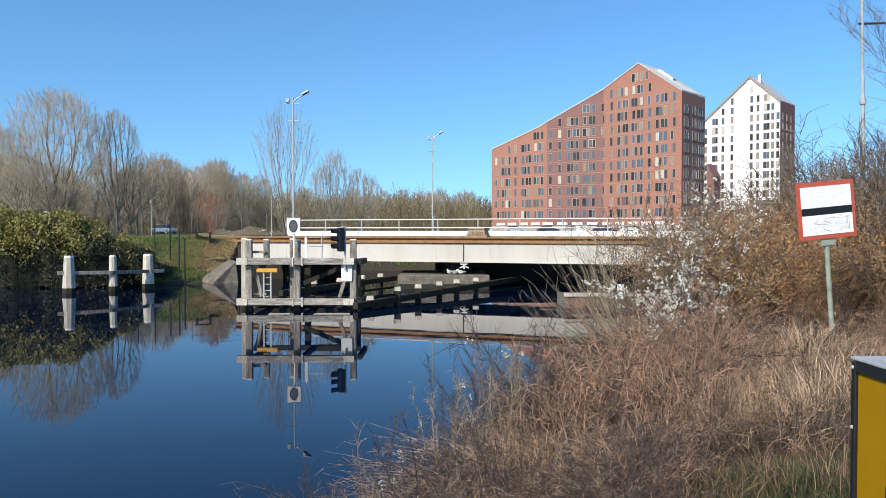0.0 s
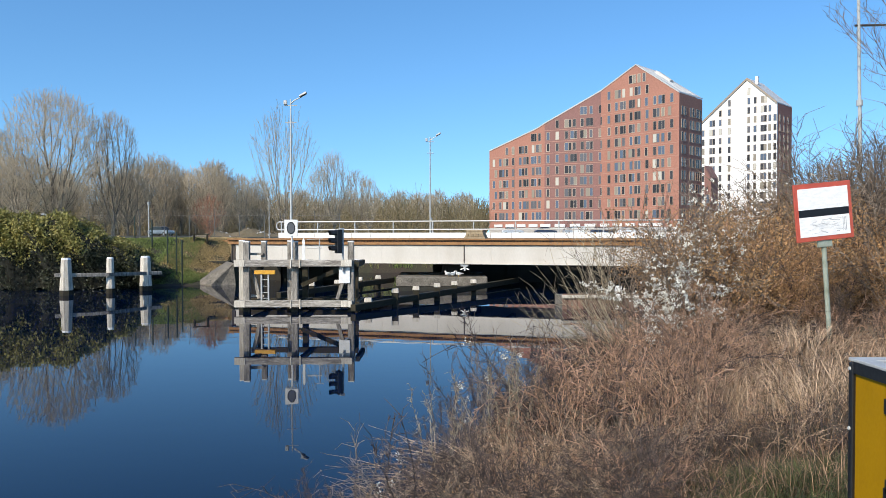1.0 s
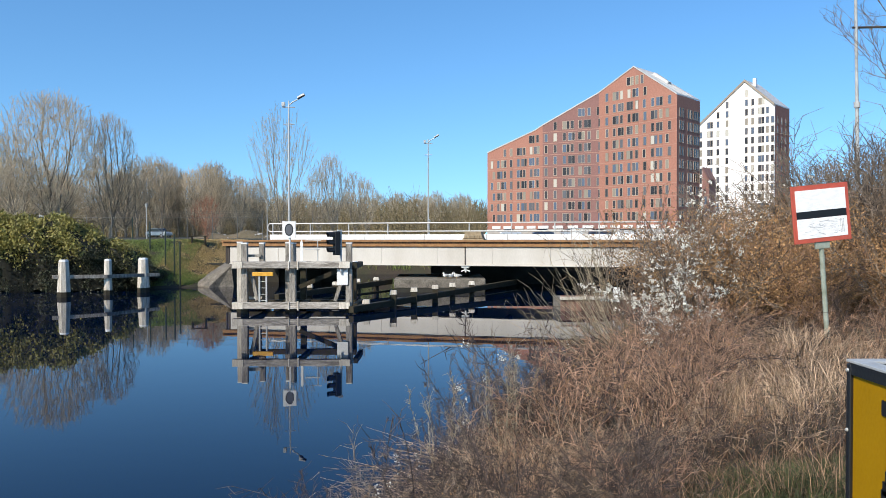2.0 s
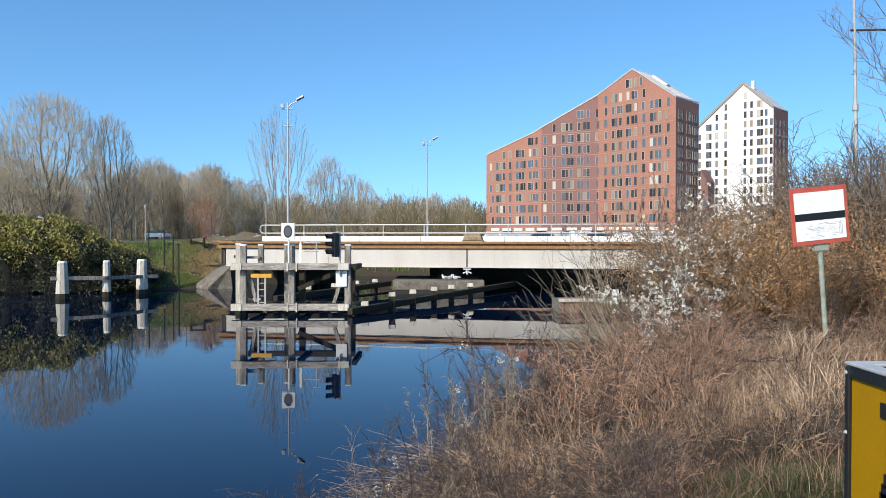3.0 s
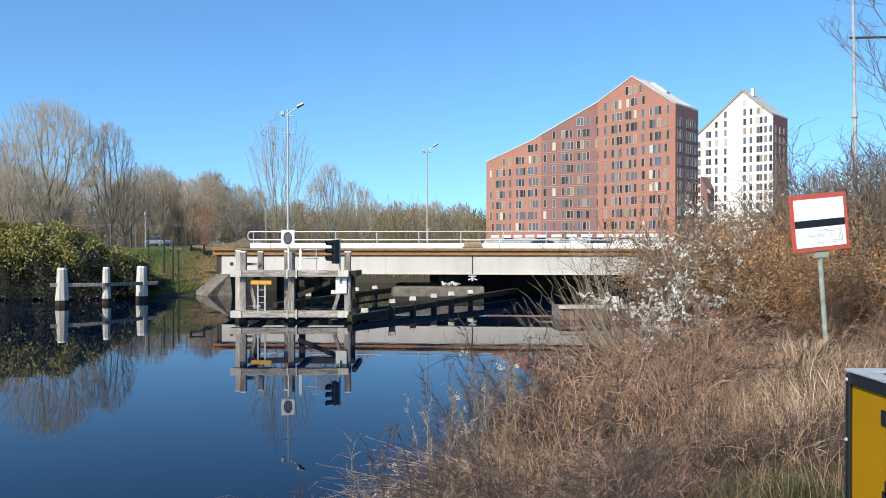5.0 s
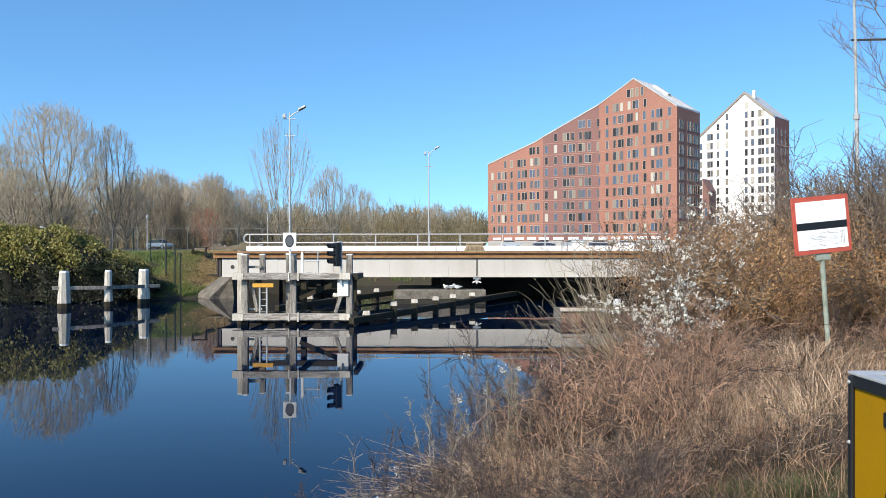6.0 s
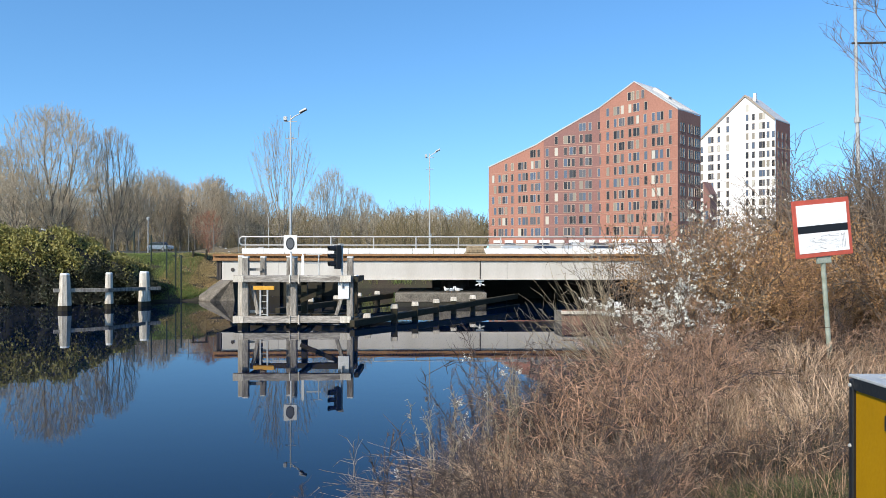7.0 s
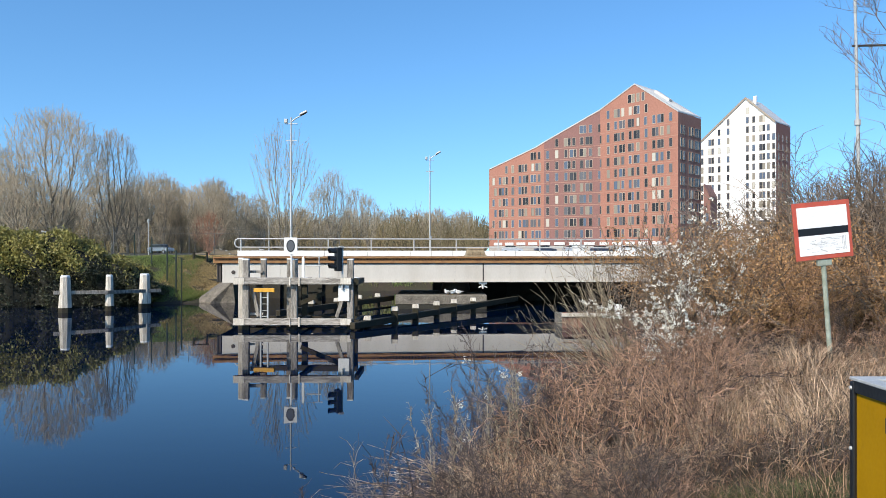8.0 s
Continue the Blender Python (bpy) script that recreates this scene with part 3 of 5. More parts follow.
def build_red_block():
    u = Vector((0.7305, -0.683, 0))
    L, D = 57.1, 12.4
    rz = math.degrees(math.atan2(u.y, u.x))
    house = thing("apartment_block", pose(13.8, 218, 0, 0, 0, rz), "tall red brick apartment block with a steep asymmetric gable", "building")
    # along the front: distance, fold depth, roof height
    line = [(0, 0, 26.8), (16.7, 0, 31.7), (19.0, 0, 32.73), (34.0, 3.6, 40.0), (44.8, 1.8, 44.8), (L, 0, 36.3)]
    fold = [(0, 0), (19.0, 0), (34.0, 3.6), (L, 0)]

    def along(rows, s, k):
        for a, b in zip(rows, rows[1:]):
            if a[0] <= s <= b[0]:
                return a[k] + (b[k] - a[k]) * (s - a[0]) / (b[0] - a[0])
        return rows[-1][k]
    for (a, ya), (b, yb) in zip(fold, fold[1:]):
        tops = [(s, along(fold, s, 1), z) for s, _, z in line if a <= s <= b]
        # the facet folding away gets the brick with shade in its colour
        part("wall", Shape().slab([(a, ya, 2.0), (b, yb, 2.0)] + tops[::-1], (0, D - 3.6, 0)), M_BRICK_PURPLE_SHADED if yb > ya else M_BRICK, house)
        for k in range(12):
            z = 9.75 + 3.02 * k
            if min(along(line, a, 2), along(line, b, 2)) > z + .3:
                part("string_course", Shape().slab([(a, ya - .03, z), (b, yb - .03, z), (b, yb - .03, z + .14), (a, ya - .03, z + .14)], (0, .028, 0)), M_COURSE, house)
        part("ground_floor", Shape().slab([(a, ya - .06, 3.2), (b, yb - .06, 3.2), (b, yb - .06, 5.2), (a, ya - .06, 5.2)], (0, .05, 0)), M_BASE, house, "pale ground floor band")
    part("flank", Shape().box((L - 1.0, D - 1.9, 19.15), (2.0, 3.6, 34.2)), M_BRICK, house)
    rows = [(s, along(fold, s, 1), z) for s, _, z in line]
    for (a, ya, za), (b, yb, zb) in zip(rows, rows[1:]):
        part("roof", Shape().hexa([(a, ya - .15, za + .02), (b, yb - .15, zb + .02), (b, D + .1, zb + .02), (a, D + .1, za + .02),
                                   (a, ya - .15, za + .3), (b, yb - .15, zb + .3), (b, D + .1, zb + .3), (a, D + .1, za + .3)]), M_ROOF, house)
    for d in (3.4, 6.2, 9.0):
        part("roof_rib", Shape().beam((45.6, d, 44.4), (L - .6, d, 36.95), .2, .35), M_ROOF, house)
    part("roof_hatch", Shape().box((49.2, 8.0, 42.25), (4.8, 1.6, 0.8), pose(0, 0, 0, 0, 36.5)), M_ROOF, house)
    for s in range(3, 54, 4):
        part("shop_fascia", Shape().box((s + .4, along(fold, s, 1) - .16, 5.75), (2.9, .14, .75), pose(0, 0, 0, 0, 0, 0 if s < 19 else 13.5 if s < 34 else -8.9)), M_WHITE, house, "white shop fascia")
    for k in range(12):
        z = 8.3 + 3.02 * k
        for s, wide in FRONT[k % 2]:
            half = 1.1 if wide else .5
            if min(along(line, max(0, s - half), 2), along(line, min(L, s + half), 2)) < z + 1.5:
                continue
            at = s
            slope = 0 if s < 19 else (13.5 if s < 34 else -8.9)
            add_window(house, WIDE if wide else SLIM, (at, along(fold, at, 1), z), slope)
        if k == 11:
            for s in (44.4, 47.3):
                add_window(house, SLIM, (s, along(fold, s, 1), z), -8.9)
        for d, wide in ((1.6, 0), (3.0, 0), (6.0, 0), (7.4, 0), (9.8, 1), (11.3, 0)):
            if z < 33.5:
                add_window(house, WIDE if wide else SLIM, (L, d, z), 90)
    wing = thing("low_block", pose(64.2, 187.8, 0, 0, 0, rz), "low dark red brick wing beside the tall block", "building")
    # the wing reuses the darkened facet brick
    part("wall", Shape().slab([(0.3, 0, 2), (2.0, 0, 2), (2.0, 0, 17), (0.3, 0, 20)], (0, 4, 0)), M_BRICK_PURPLE_SHADED, wing)
    part("roof", Shape().hexa([(0.3, -.1, 20.02), (2.0, -.1, 17.02), (2.0, 4, 17.02), (0.3, 4, 20.02), (0.3, -.1, 20.2), (2.0, -.1, 17.2), (2.0, 4, 17.2), (0.3, 4, 20.2)]), M_BRICK_PURPLE_SHADED, wing)
    for k in range(3):
        add_window(wing, SLIM, (1.2, 0, 6 + 3.02 * k), 0)


def build_white_block():
    u = Vector((0.7305, -0.683, 0))
    L = 27.0
    base = Vector((105, 240, 0)) - u * L
    rz = math.degrees(math.atan2(u.y, u.x))
    house = thing("apartment_tower", pose(base.x, base.y, 0, 0, 0, rz), "white rendered apartment tower with a pointed gable and brick flank", "building")
    D = 12.8
    px = L - 9.4
    prof = [(0, 2), (L, 2), (L, 44.3), (px, 53.0), (0, 38.2)]
    part("wall", Shape().slab([(x, 0, z) for x, z in prof], (0, 0.5, 0)), M_RENDER, house)
    part("flank", Shape().slab([(x - .02 if x == L else x, 0.502, z) for x, z in prof], (0, D, 0)), M_BRICK_DARK, house, "dark red brick flank")
    for (a, za), (b, zb) in (((0, 38.2), (px, 53.0)), ((px, 53.0), (L, 44.3))):
        part("roof", Shape().hexa([(a, -.2, za + .02), (b, -.2, zb + .02), (b, D + .7, zb + .02), (a, D + .7, za + .02),
                                   (a, -.2, za + .35), (b, -.2, zb + .35), (b, D + .7, zb + .35), (a, D + .7, za + .35)]), M_ROOF, house)
        part("verge", Shape().hexa([(a, -.35, za - .4), (b, -.35, zb - .4), (b, -.05, zb - .4), (a, -.05, za - .4),
                                    (a, -.35, za + .4), (b, -.35, zb + .4), (b, -.05, zb + .4), (a, -.05, za + .4)]), M_FRAME, house)
    part("chimney", Shape().box((px + 2, 3, 52.6), (.9, .9, 2.6)), M_RENDER, house)

    def roof(s):
        return 38.2 + (53.0 - 38.2) * s / px if s < px else 53.0 - 8.7 * (s - px) / (L - px)
    for k in range(15):
        z = 6.6 + 3.02 * k
        for s, wide in ((2.6, 1), (6.2, 1), (8.9, 0), (11.9, 0), (18.2, 0), (20.2, 0), (22.9, 1), (24.8, 0), (26.4, 0)):
            if roof(s) > z + 2.2:
                add_window(house, WIDE if wide else SLIM, (s, 0, z), 0)
        for d in (2.6, 6.2, 9.8):
            if z < 42.5:
                add_window(house, SLIM, (L - .02, d, z), 90)


build_red_block()
build_white_block()


# ---- trees ----
def bare_tree(seed, height, width, low, nodes, trunk, fine, full=.55, fork=.5, twig=.05, stems=1, steep=.25, sticks=3):
    """Trunk and crown of a bare tree: branch points fill a rounded crown, each joined to the branch by which it is reached most directly."""
    r = np.random.default_rng(seed)
    t = r.random(nodes) ** .8
    wide = np.where(t > full, np.sqrt(np.clip(1 - ((t - full) / (1.02 - full)) ** 2, 0, 1)), .18 + .82 * t / full)
    rad = width / 2 * wide * np.sqrt(r.uniform(.03, 1, nodes))
    ang = r.uniform(0, 2 * math.pi, nodes)
    lump = 1 + .16 * np.sin(3 * ang + seed) + .1 * np.sin(5 * ang + 9 * t)
    pts = np.stack([rad * lump * np.cos(ang), rad * lump * np.sin(ang), height * (low + (1 - low) * t * (1 - .12 * r.random(nodes)))], 1)
    pts = pts[np.argsort(pts[:, 2] + .5 * np.hypot(pts[:, 0], pts[:, 1]))]
    start = [np.array([0, 0, 0.0])]
    for k in range(stems):
        start.append(np.array([r.normal(0, .03), r.normal(0, .03), 1.0]) * height * (low * r.uniform(.55, 1.0)))
    xyz = np.zeros((nodes + len(start), 3))
    xyz[:len(start)] = start
    way, up = np.zeros(len(xyz)), [-1] + [0] * (len(start) - 1)
    way[1:len(start)] = np.linalg.norm(xyz[1:len(start)], axis=1)
    for i, p in enumerate(pts):
        n = len(start) + i
        d = p - xyz[1:n]
        far = np.linalg.norm(d, axis=1)
        cost = far + fork * way[1:n] + np.where(d[:, 2] < steep * far, 4 * (steep * far - d[:, 2]), 0)
        j = 1 + int(np.argmin(cost))
        up.append(j)
        xyz[n], way[n] = p, way[j] + far[j - 1]
    load = np.ones(len(xyz))
    for n in range(len(xyz) - 1, 0, -1):
        load[up[n]] += load[n]
    above, own = np.array(up), np.array(up) > 0
    for _ in range(7):  # draw the limbs straight
        pull, weight = np.zeros_like(xyz), np.zeros(len(xyz))
        np.add.at(pull, above[1:], xyz[1:] * load[1:, None])
        np.add.at(weight, above[1:], load[1:])
        inner = own & (weight > 0)
        xyz[inner] += .5 * ((xyz[above[inner]] + pull[inner] / weight[inner][:, None]) / 2 - xyz[inner])
    thick = np.maximum(fine, trunk * (load / load[0]) ** .52)
    ends = np.bincount(np.array(up[1:]), minlength=len(xyz)) == 0
    wood, crown = [], []
    for n in range(1, len(xyz)):
        a, b = xyz[up[n]], xyz[n]
        ra, rb = min(thick[up[n]], thick[n] * 1.5), thick[n]
        mid = (a + b) / 2 + r.normal(0, .05, 3) * np.linalg.norm(b - a) + np.array([0, 0, -.05 * np.linalg.norm(b - a)])
        into = wood if load[n] > nodes * .012 else crown
        into += [(*a, *mid, ra, (ra + rb) / 2), (*mid, *b, (ra + rb) / 2, rb)]
        d = (b - a) / (np.linalg.norm(b - a) + 1e-9)
        for _ in range(sticks if load[n] < 6 else 1):
            v = d * .7 + np.array([0, 0, .45]) + r.normal(0, .45, 3)
            v /= np.linalg.norm(v)
            q = a + (b - a) * r.uniform(.3, 1.0)
            m = q + v * height * twig * r.uniform(.5, 1.1)
            w = v + np.array([0, 0, .25]) + r.normal(0, .35, 3)
            e = m + w / np.linalg.norm(w) * height * twig * r.uniform(.4, .9)
            crown += [(*q, *m, fine * .9, fine * .7), (*m, *e, fine * .7, fine * .45)]
    return tubes_mesh("trunk", wood, M_BARK, 6), tubes_mesh("crown", crown, M_TWIG, 3)


def plant(name, kind, x, y, turn, size, label, category="tree", group="", z=None):
    t = thing(name, pose(x, y, ground_at(x, y) - 0.1 if z is None else z, 0, 0, turn), label, category, group)
    t.scale = (size,) * 3
    part("trunk", kind[0], None, t)
    part("crown", kind[1], None, t)
    return t


BROAD = [bare_tree(11, 22, 17.0, .14, 2100, .40, .019, full=.52, fork=.62, twig=.028, stems=6, steep=.2, sticks=4),
         bare_tree(12, 20, 9.0, .10, 800, .28, .018, full=.55, fork=.7, twig=.03, stems=5, steep=.3, sticks=4),
         bare_tree(13, 12, 10, .16, 900, .26, .019, full=.5, fork=.55, twig=.035, stems=4, steep=.05, sticks=4)]
WOODLAND = [bare_tree(21 + i, 15, 7.0 + 1.0 * (i % 3), .10 + .05 * (i % 2), 480, .20, .024, full=.55, fork=.6, twig=.042, stems=3, steep=.2, sticks=4) for i in range(5)]
SLENDER = [bare_tree(31 + i, 9.5, 4.6, .14, 460, .12, .011, full=.55, fork=.7, twig=.045, stems=3, steep=.3) for i in range(2)]
FAN = bare_tree(41, 14.0, 7.6, .05, 340, .13, .013, full=.6, fork=.95, twig=.04, stems=7, steep=.45, sticks=2)
RED_SHRUB = bare_tree(44, 4.6, 3.4, .08, 400, .07, .010, full=.5, fork=.6, twig=.06, stems=6, steep=.3)
for me in RED_SHRUB:
    me.materials[0] = M_RED_TWIG

plant("bare_tree", BROAD[0], -57.6, 115, 20, 1.0, "large bare tree with a broad rounded crown")
plant("bare_tree", BROAD[1], -51.2, 120, 130, .98, "tall bare tree with a narrow upright crown")
plant("bare_tree", BROAD[2], -61.0, 112, 10, 1.0, "low bare tree with a wide crown")
plant("bare_tree", BROAD[2], -70.2, 124, 200, 1.45, "bare broad tree at the edge of the wood")
plant("bare_tree", BROAD[1], -76, 128, 250, .95, "bare broad tree at the edge of the wood")
plant("bare_tree", BROAD[2], -50.5, 124, 70, .9, "low bare tree with a wide crown")
plant("young_shrub_tree", RED_SHRUB, -22.3, 74, 60, .95, "small reddish bare tree behind the wire fence")
plant("bare_tree", FAN, -15.6, 76, 40, 1.0, "upright bare tree fanning out from its base, behind a lamp post")
plant("bare_tree", SLENDER[0], -11.4, 82, 0, .98, "slender bare tree behind the bridge")
plant("bare_tree", SLENDER[1], -13.4, 86, 90, .85, "slender bare tree behind the bridge")
plant("bare_tree", SLENDER[1], -9.6, 88, 200, .82, "slender bare tree behind the bridge")
plant("bare_tree", SLENDER[0], -9.0, 96, 30, .8, "slender bare tree behind the bridge")
rng = random.Random(7)
count = 0
# rows of the wood: depth, spacing, from, to, size
for y0, step, lo, hi, s in ((146, 4.4, -58, -33, 1.0), (150, 4.6, -96, -33, 1.0), (158, 4.0, -64, -38, 1.06), (168, 5.2, -108, -40, .98), (205, 5.4, -128, 10, 1.0), (240, 6.0, -140, 13, 1.12), (285, 6.6, -160, 15, 1.28)):
    x = lo
    while x < hi:
        rise = float(np.interp(x / y0, [-.40, -.36, -.25, -.22, -.1, .06], [1.0, 1.0, .84, .78, .80, .74]))
        plant("woodland_tree", WOODLAND[count % 5], x + rng.uniform(-2, 2), y0 + rng.uniform(-9, 9), rng.uniform(0, 360),
              s * rise * rng.uniform(.82, 1.08), "slender bare tree in the wood", "tree", "wood behind the bridge")
        count += 1
        x += step * rng.uniform(.6, 1.4)


def scrub():
    """Undergrowth of the wood: thin upright sticks."""
    r = np.random.default_rng(77)
    n = 30000
    x, y = r.uniform(-175, 30, n), r.uniform(150, 330, n)
    h = r.uniform(1.2, 11.0, n) * (.7 + .3 * np.sin(x * .25 + y * .1))
    far = r.random(n) < .4
    y, h = np.where(far, r.uniform(335, 380, n), y), np.where(far, h * 1.35 + 3.0, h)
    x = np.where(far, x * 1.3, x)
    ok = x < .058 * y
    x, y, h, far = x[ok], y[ok], h[ok], far[ok]
    n = len(x)
    z = land_height(x, y)
    lean = r.normal(0, .3, (n, 2)) * h[:, None]
    segs = np.stack([x, y, z - .1, x + lean[:, 0], y + lean[:, 1], z + h, np.where(far, .28, .08), np.where(far, .12, .028)], 1)
    base, tip = segs[:, :3], segs[:, 3:6]
    for _ in range(2):
        f = r.uniform(.3, .8, (n, 1))
        p = base + (tip - base) * f
        q = p + r.normal(0, 1, (n, 3)) * [.3, .3, .12] * h[:, None] * .8 + np.stack([0 * h, 0 * h, h * .28], 1)
        twig = np.concatenate([p, q, segs[:n, 6:7] * .6, segs[:n, 7:8] * .5], 1)
        segs = np.concatenate([segs, twig[(r.random(n) < .6)]])
        base, tip = segs[:n, :3], segs[:n, 3:6]
    tagged(new("scrub", tubes_mesh("scrub", segs, M_SCRUB, 3)), "dense leafless undergrowth of the wood", "undergrowth", kind="stuff")


scrub()


# ---- lamp posts ----
def lamp_post(x, y, h, label):
    p = thing("street_lamp", pose(x, y, 3.2), label, "street lamp", "lamp posts")
    part("pole", Shape().tube((0, 0, 0), (0, 0, h), .11, .06, 12), M_GALV, p)
    part("crossbar", Shape().tube((-.55, 0, h - .55), (.55, 0, h - .55), .04), M_GALV, p)
    part("crossbar", Shape().tube((-.45, 0, h - 2.0), (.5, 0, h - 2.0), .04), M_GALV, p)
    part("camera_unit", Shape().box((-.45, 0, h - .3), (.28, .3, .35)), M_GALV, p, bevel=.03)
    arm = Shape().tube((0, 0, h - .4), (.35, 0, h - .1), .05).tube((.35, 0, h - .1), (.95, 0, h + .2), .045)
    part("arm", arm, M_GALV, p)
    head = part("lantern", Shape().hexa([(.75, -.18, h + .16), (1.4, -.14, h + .5), (1.4, .14, h + .5), (.75, .18, h + .16), (.72, -.16, h + .31), (1.3, -.10, h + .66), (1.3, .10, h + .66), (.72, .16, h + .31)]),
                M_GALV, p, "grey lantern head", bevel=.05)
    part("lens", Shape().hexa([(.8, -.15, h + .13), (1.37, -.12, h + .43), (1.37, .12, h + .43), (.8, .15, h + .13), (.79, -.16, h + .18), (1.38, -.13, h + .49), (1.38, .13, h + .49), (.79, .16, h + .18)]), M_BLACK, head)


lamp_post(-12.85, 66, 12.0, "tall galvanised lamp post with one lantern and a cross arm")
lamp_post(-1.35, 98, 12.7, "galvanised lamp post with one lantern beyond the bridge")


# ---- the near bank ----
def sign_board():
    s = thing("stop_sign_board", pose(6.03, 12.0, 0, 0, 0, 8), "white board with black bar, red border, leaning post", "sign")
    lean = pose(.11, 0, 2.1, 0, -4.5, 0)
    tilt = pose(0, 0, 2.0, 0, -5.0, 0)
    def place(ob, m):
        ob.matrix_basis = m
        return ob
    place(part("post", Shape().tube((0, .05, -.3), (0, .05, 1.66), .038, .038, 10), M_POST), lean).parent = s
    b = part("board", Shape().box((0, 0, 0), (.97, .03, .90)), M_SIGN_RED, s, "worn red border", bevel=.006)
    b.matrix_basis = pose(-.05, 0, 4.035, 0, -5.5, 0)
    part("white_field", Shape().box((0, -.018, .21), (.85, .008, .33)), M_SIGN_WHITE, b)
    part("white_field", Shape().box((0, -.018, -.225), (.85, .008, .31)), M_SIGN_WHITE, b, "scratched white field")
    part("black_bar", Shape().box((0, -.018, -.01), (.85, .008, .115)), M_BLACK, b)
    r = random.Random(12)
    for _ in range(34):
        x, z, ln = r.uniform(-.3, .3), r.uniform(-.33, -.12), r.uniform(.05, .18)
        part("scratch", Shape().box((x, -.0235, z), (ln, .002, r.choice((.003, .005, .012))), pose(0, 0, 0, 0, r.gauss(0, 9))), M_SCRATCH, b)
    for x in (.31, .335, .36):
        part("scratch", Shape().box((x, -.0235, -.22), (.012, .002, .22)), M_SCRATCH, b)
    part("clamp", Shape().box((.0, .03, -.50), (.24, .05, .12)), M_POST, b, bevel=.01)


M_POST = material("grey_green_post", (0.36, 0.39, 0.33), 0.65, scale=5, second=(0.15, 0.17, 0.11), grain=0.15, bump=0.1)
M_SIGN_RED = material("faded_red_paint", (0.55, 0.10, 0.06), 0.5, scale=8, vary=0.25, grain=0.1, bump=0.05)
M_SIGN_WHITE = material("scratched_white_sheet", (0.90, 0.89, 0.87), 0.4, scale=9, second=(0.79, 0.77, 0.73), grain=0.06, grain_scale=45, bump=0.03, spread=0.25, stretch=(1, 1, 3))
M_SCRATCH = material("grey_scratch", (0.70, 0.69, 0.68), 0.6, scale=20, vary=0.5, grain=0.3, bump=0.0)
sign_board()


def yellow_box():
    b = thing("info_box", pose(1.60, 3.0, 2.085), "yellow panelled box with black edge frame and dark lettering", "box")
    part("panel", Shape().box((.42, -.42, .535), (.81, .81, 1.07)), M_BOX_YELLOW, b, "yellow panel")
    for x, y in ((0, 0), (0, -.84), (.84, 0), (.84, -.84)):
        part("edge_profile", Shape().box((x + (.014 if x == 0 else -.014), y + (-.014 if y == 0 else .014), .55), (.028, .028, 1.12)), M_BLACK, b, bevel=.006)
    for y in (-.02, -.82):
        part("top_profile", Shape().box((.42, y, 1.092), (.78, .034, .045)), M_BLACK, b)
    for x in (.02, .82):
        part("top_profile", Shape().box((x, -.42, 1.092), (.034, .78, .045)), M_BLACK, b)
    for cx, cy, sx, sy in ((.42, -.035, .84, .07), (.42, -.805, .84, .07), (.035, -.42, .07, .698), (.805, -.42, .07, .698)):
        part("rim", Shape().box((cx, cy, 1.121), (sx, sy, .012)), M_GALV, b, "bare metal rim", bevel=.003)
    part("inner_tray", Shape().box((.42, -.42, 1.075), (.68, .68, .01)), M_BLACK, b)
    for z in (.25, .55, .85, 1.085):
        part("screw", Shape().tube((.002, -.014, z), (-.006, -.014, z), .0085, .006, 10), M_GALV, b)
    for y, z, h, w in ((-.34, .985, .055, .22), (-.265, .695, .05, .05), (-.285, .735, .05, .06), (-.305, .775, .05, .06), (-.33, .825, .06, .06), (-.37, .885, .07, .06), (-.41, .94, .06, .06), (-.34, .66, .055, .22)):
        part("letter_stroke", Shape().box((.012, y, z), (.008, w, h)), M_BLACK, b)


M_BOX_YELLOW = material("yellow_lacquer", (0.34, 0.178, 0.002), 0.55, spec=0.15, scale=5, vary=0.12, grain=0.05, bump=0.05)
yellow_box()


M_BRAMBLE = material("bramble_stems", (0.43, 0.26, 0.165), 0.85, scale=1.4, second=(0.17, 0.095, 0.062), grain=0.2, grain_scale=10, bump=0.0, per_object=0.3, island=0.75)
M_STRAW = material("straw_stems", (0.50, 0.355, 0.235), 0.85, scale=2, second=(0.26, 0.172, 0.105), grain=0.2, grain_scale=10, bump=0.0, per_object=0.2, island=0.6)
M_GREY_TWIG = material("grey_brown_twigs", (0.27, 0.205, 0.145), 0.85, scale=2, second=(0.09, 0.066, 0.052), grain=0.2, grain_scale=10, bump=0.0, per_object=0.25, island=0.6)
M_PALE_TWIG = material("olive_grey_twigs", (0.36, 0.30, 0.20), 0.85, scale=2, second=(0.20, 0.155, 0.10), grain=0.2, grain_scale=10, bump=0.0, per_object=0.2, island=0.5)
M_DARK_TWIG = material("dark_purple_twigs", (0.10, 0.07, 0.058), 0.85, scale=2, second=(0.045, 0.032, 0.028), grain=0.2, grain_scale=10, bump=0.0, per_object=0.25, island=0.6)
M_DRY = material("dry_grass", (0.30, 0.19, 0.118), 0.9, scale=0.9, second=(0.09, 0.054, 0.034), grain=0.1, grain_scale=10, bump=0.0, island=0.7, per_object=0.2)
M_GREEN = material("green_grass", (0.042, 0.060, 0.015), 0.8, scale=0.8, second=(0.065, 0.05, 0.022), grain=0.1, grain_scale=10, bump=0.0, island=0.6)
M_WORN = material("worn_grass", (0.50, 0.35, 0.18), 0.9, scale=0.4, second=(0.30, 0.235, 0.09), grain=0.2, grain_scale=10, bump=0.0, island=0.4)
M_LAWN = material("lawn_grass", (0.13, 0.21, 0.04), 0.8, scale=0.3, second=(0.22, 0.19, 0.075), grain=0.1, grain_scale=10, bump=0.0, island=0.3)
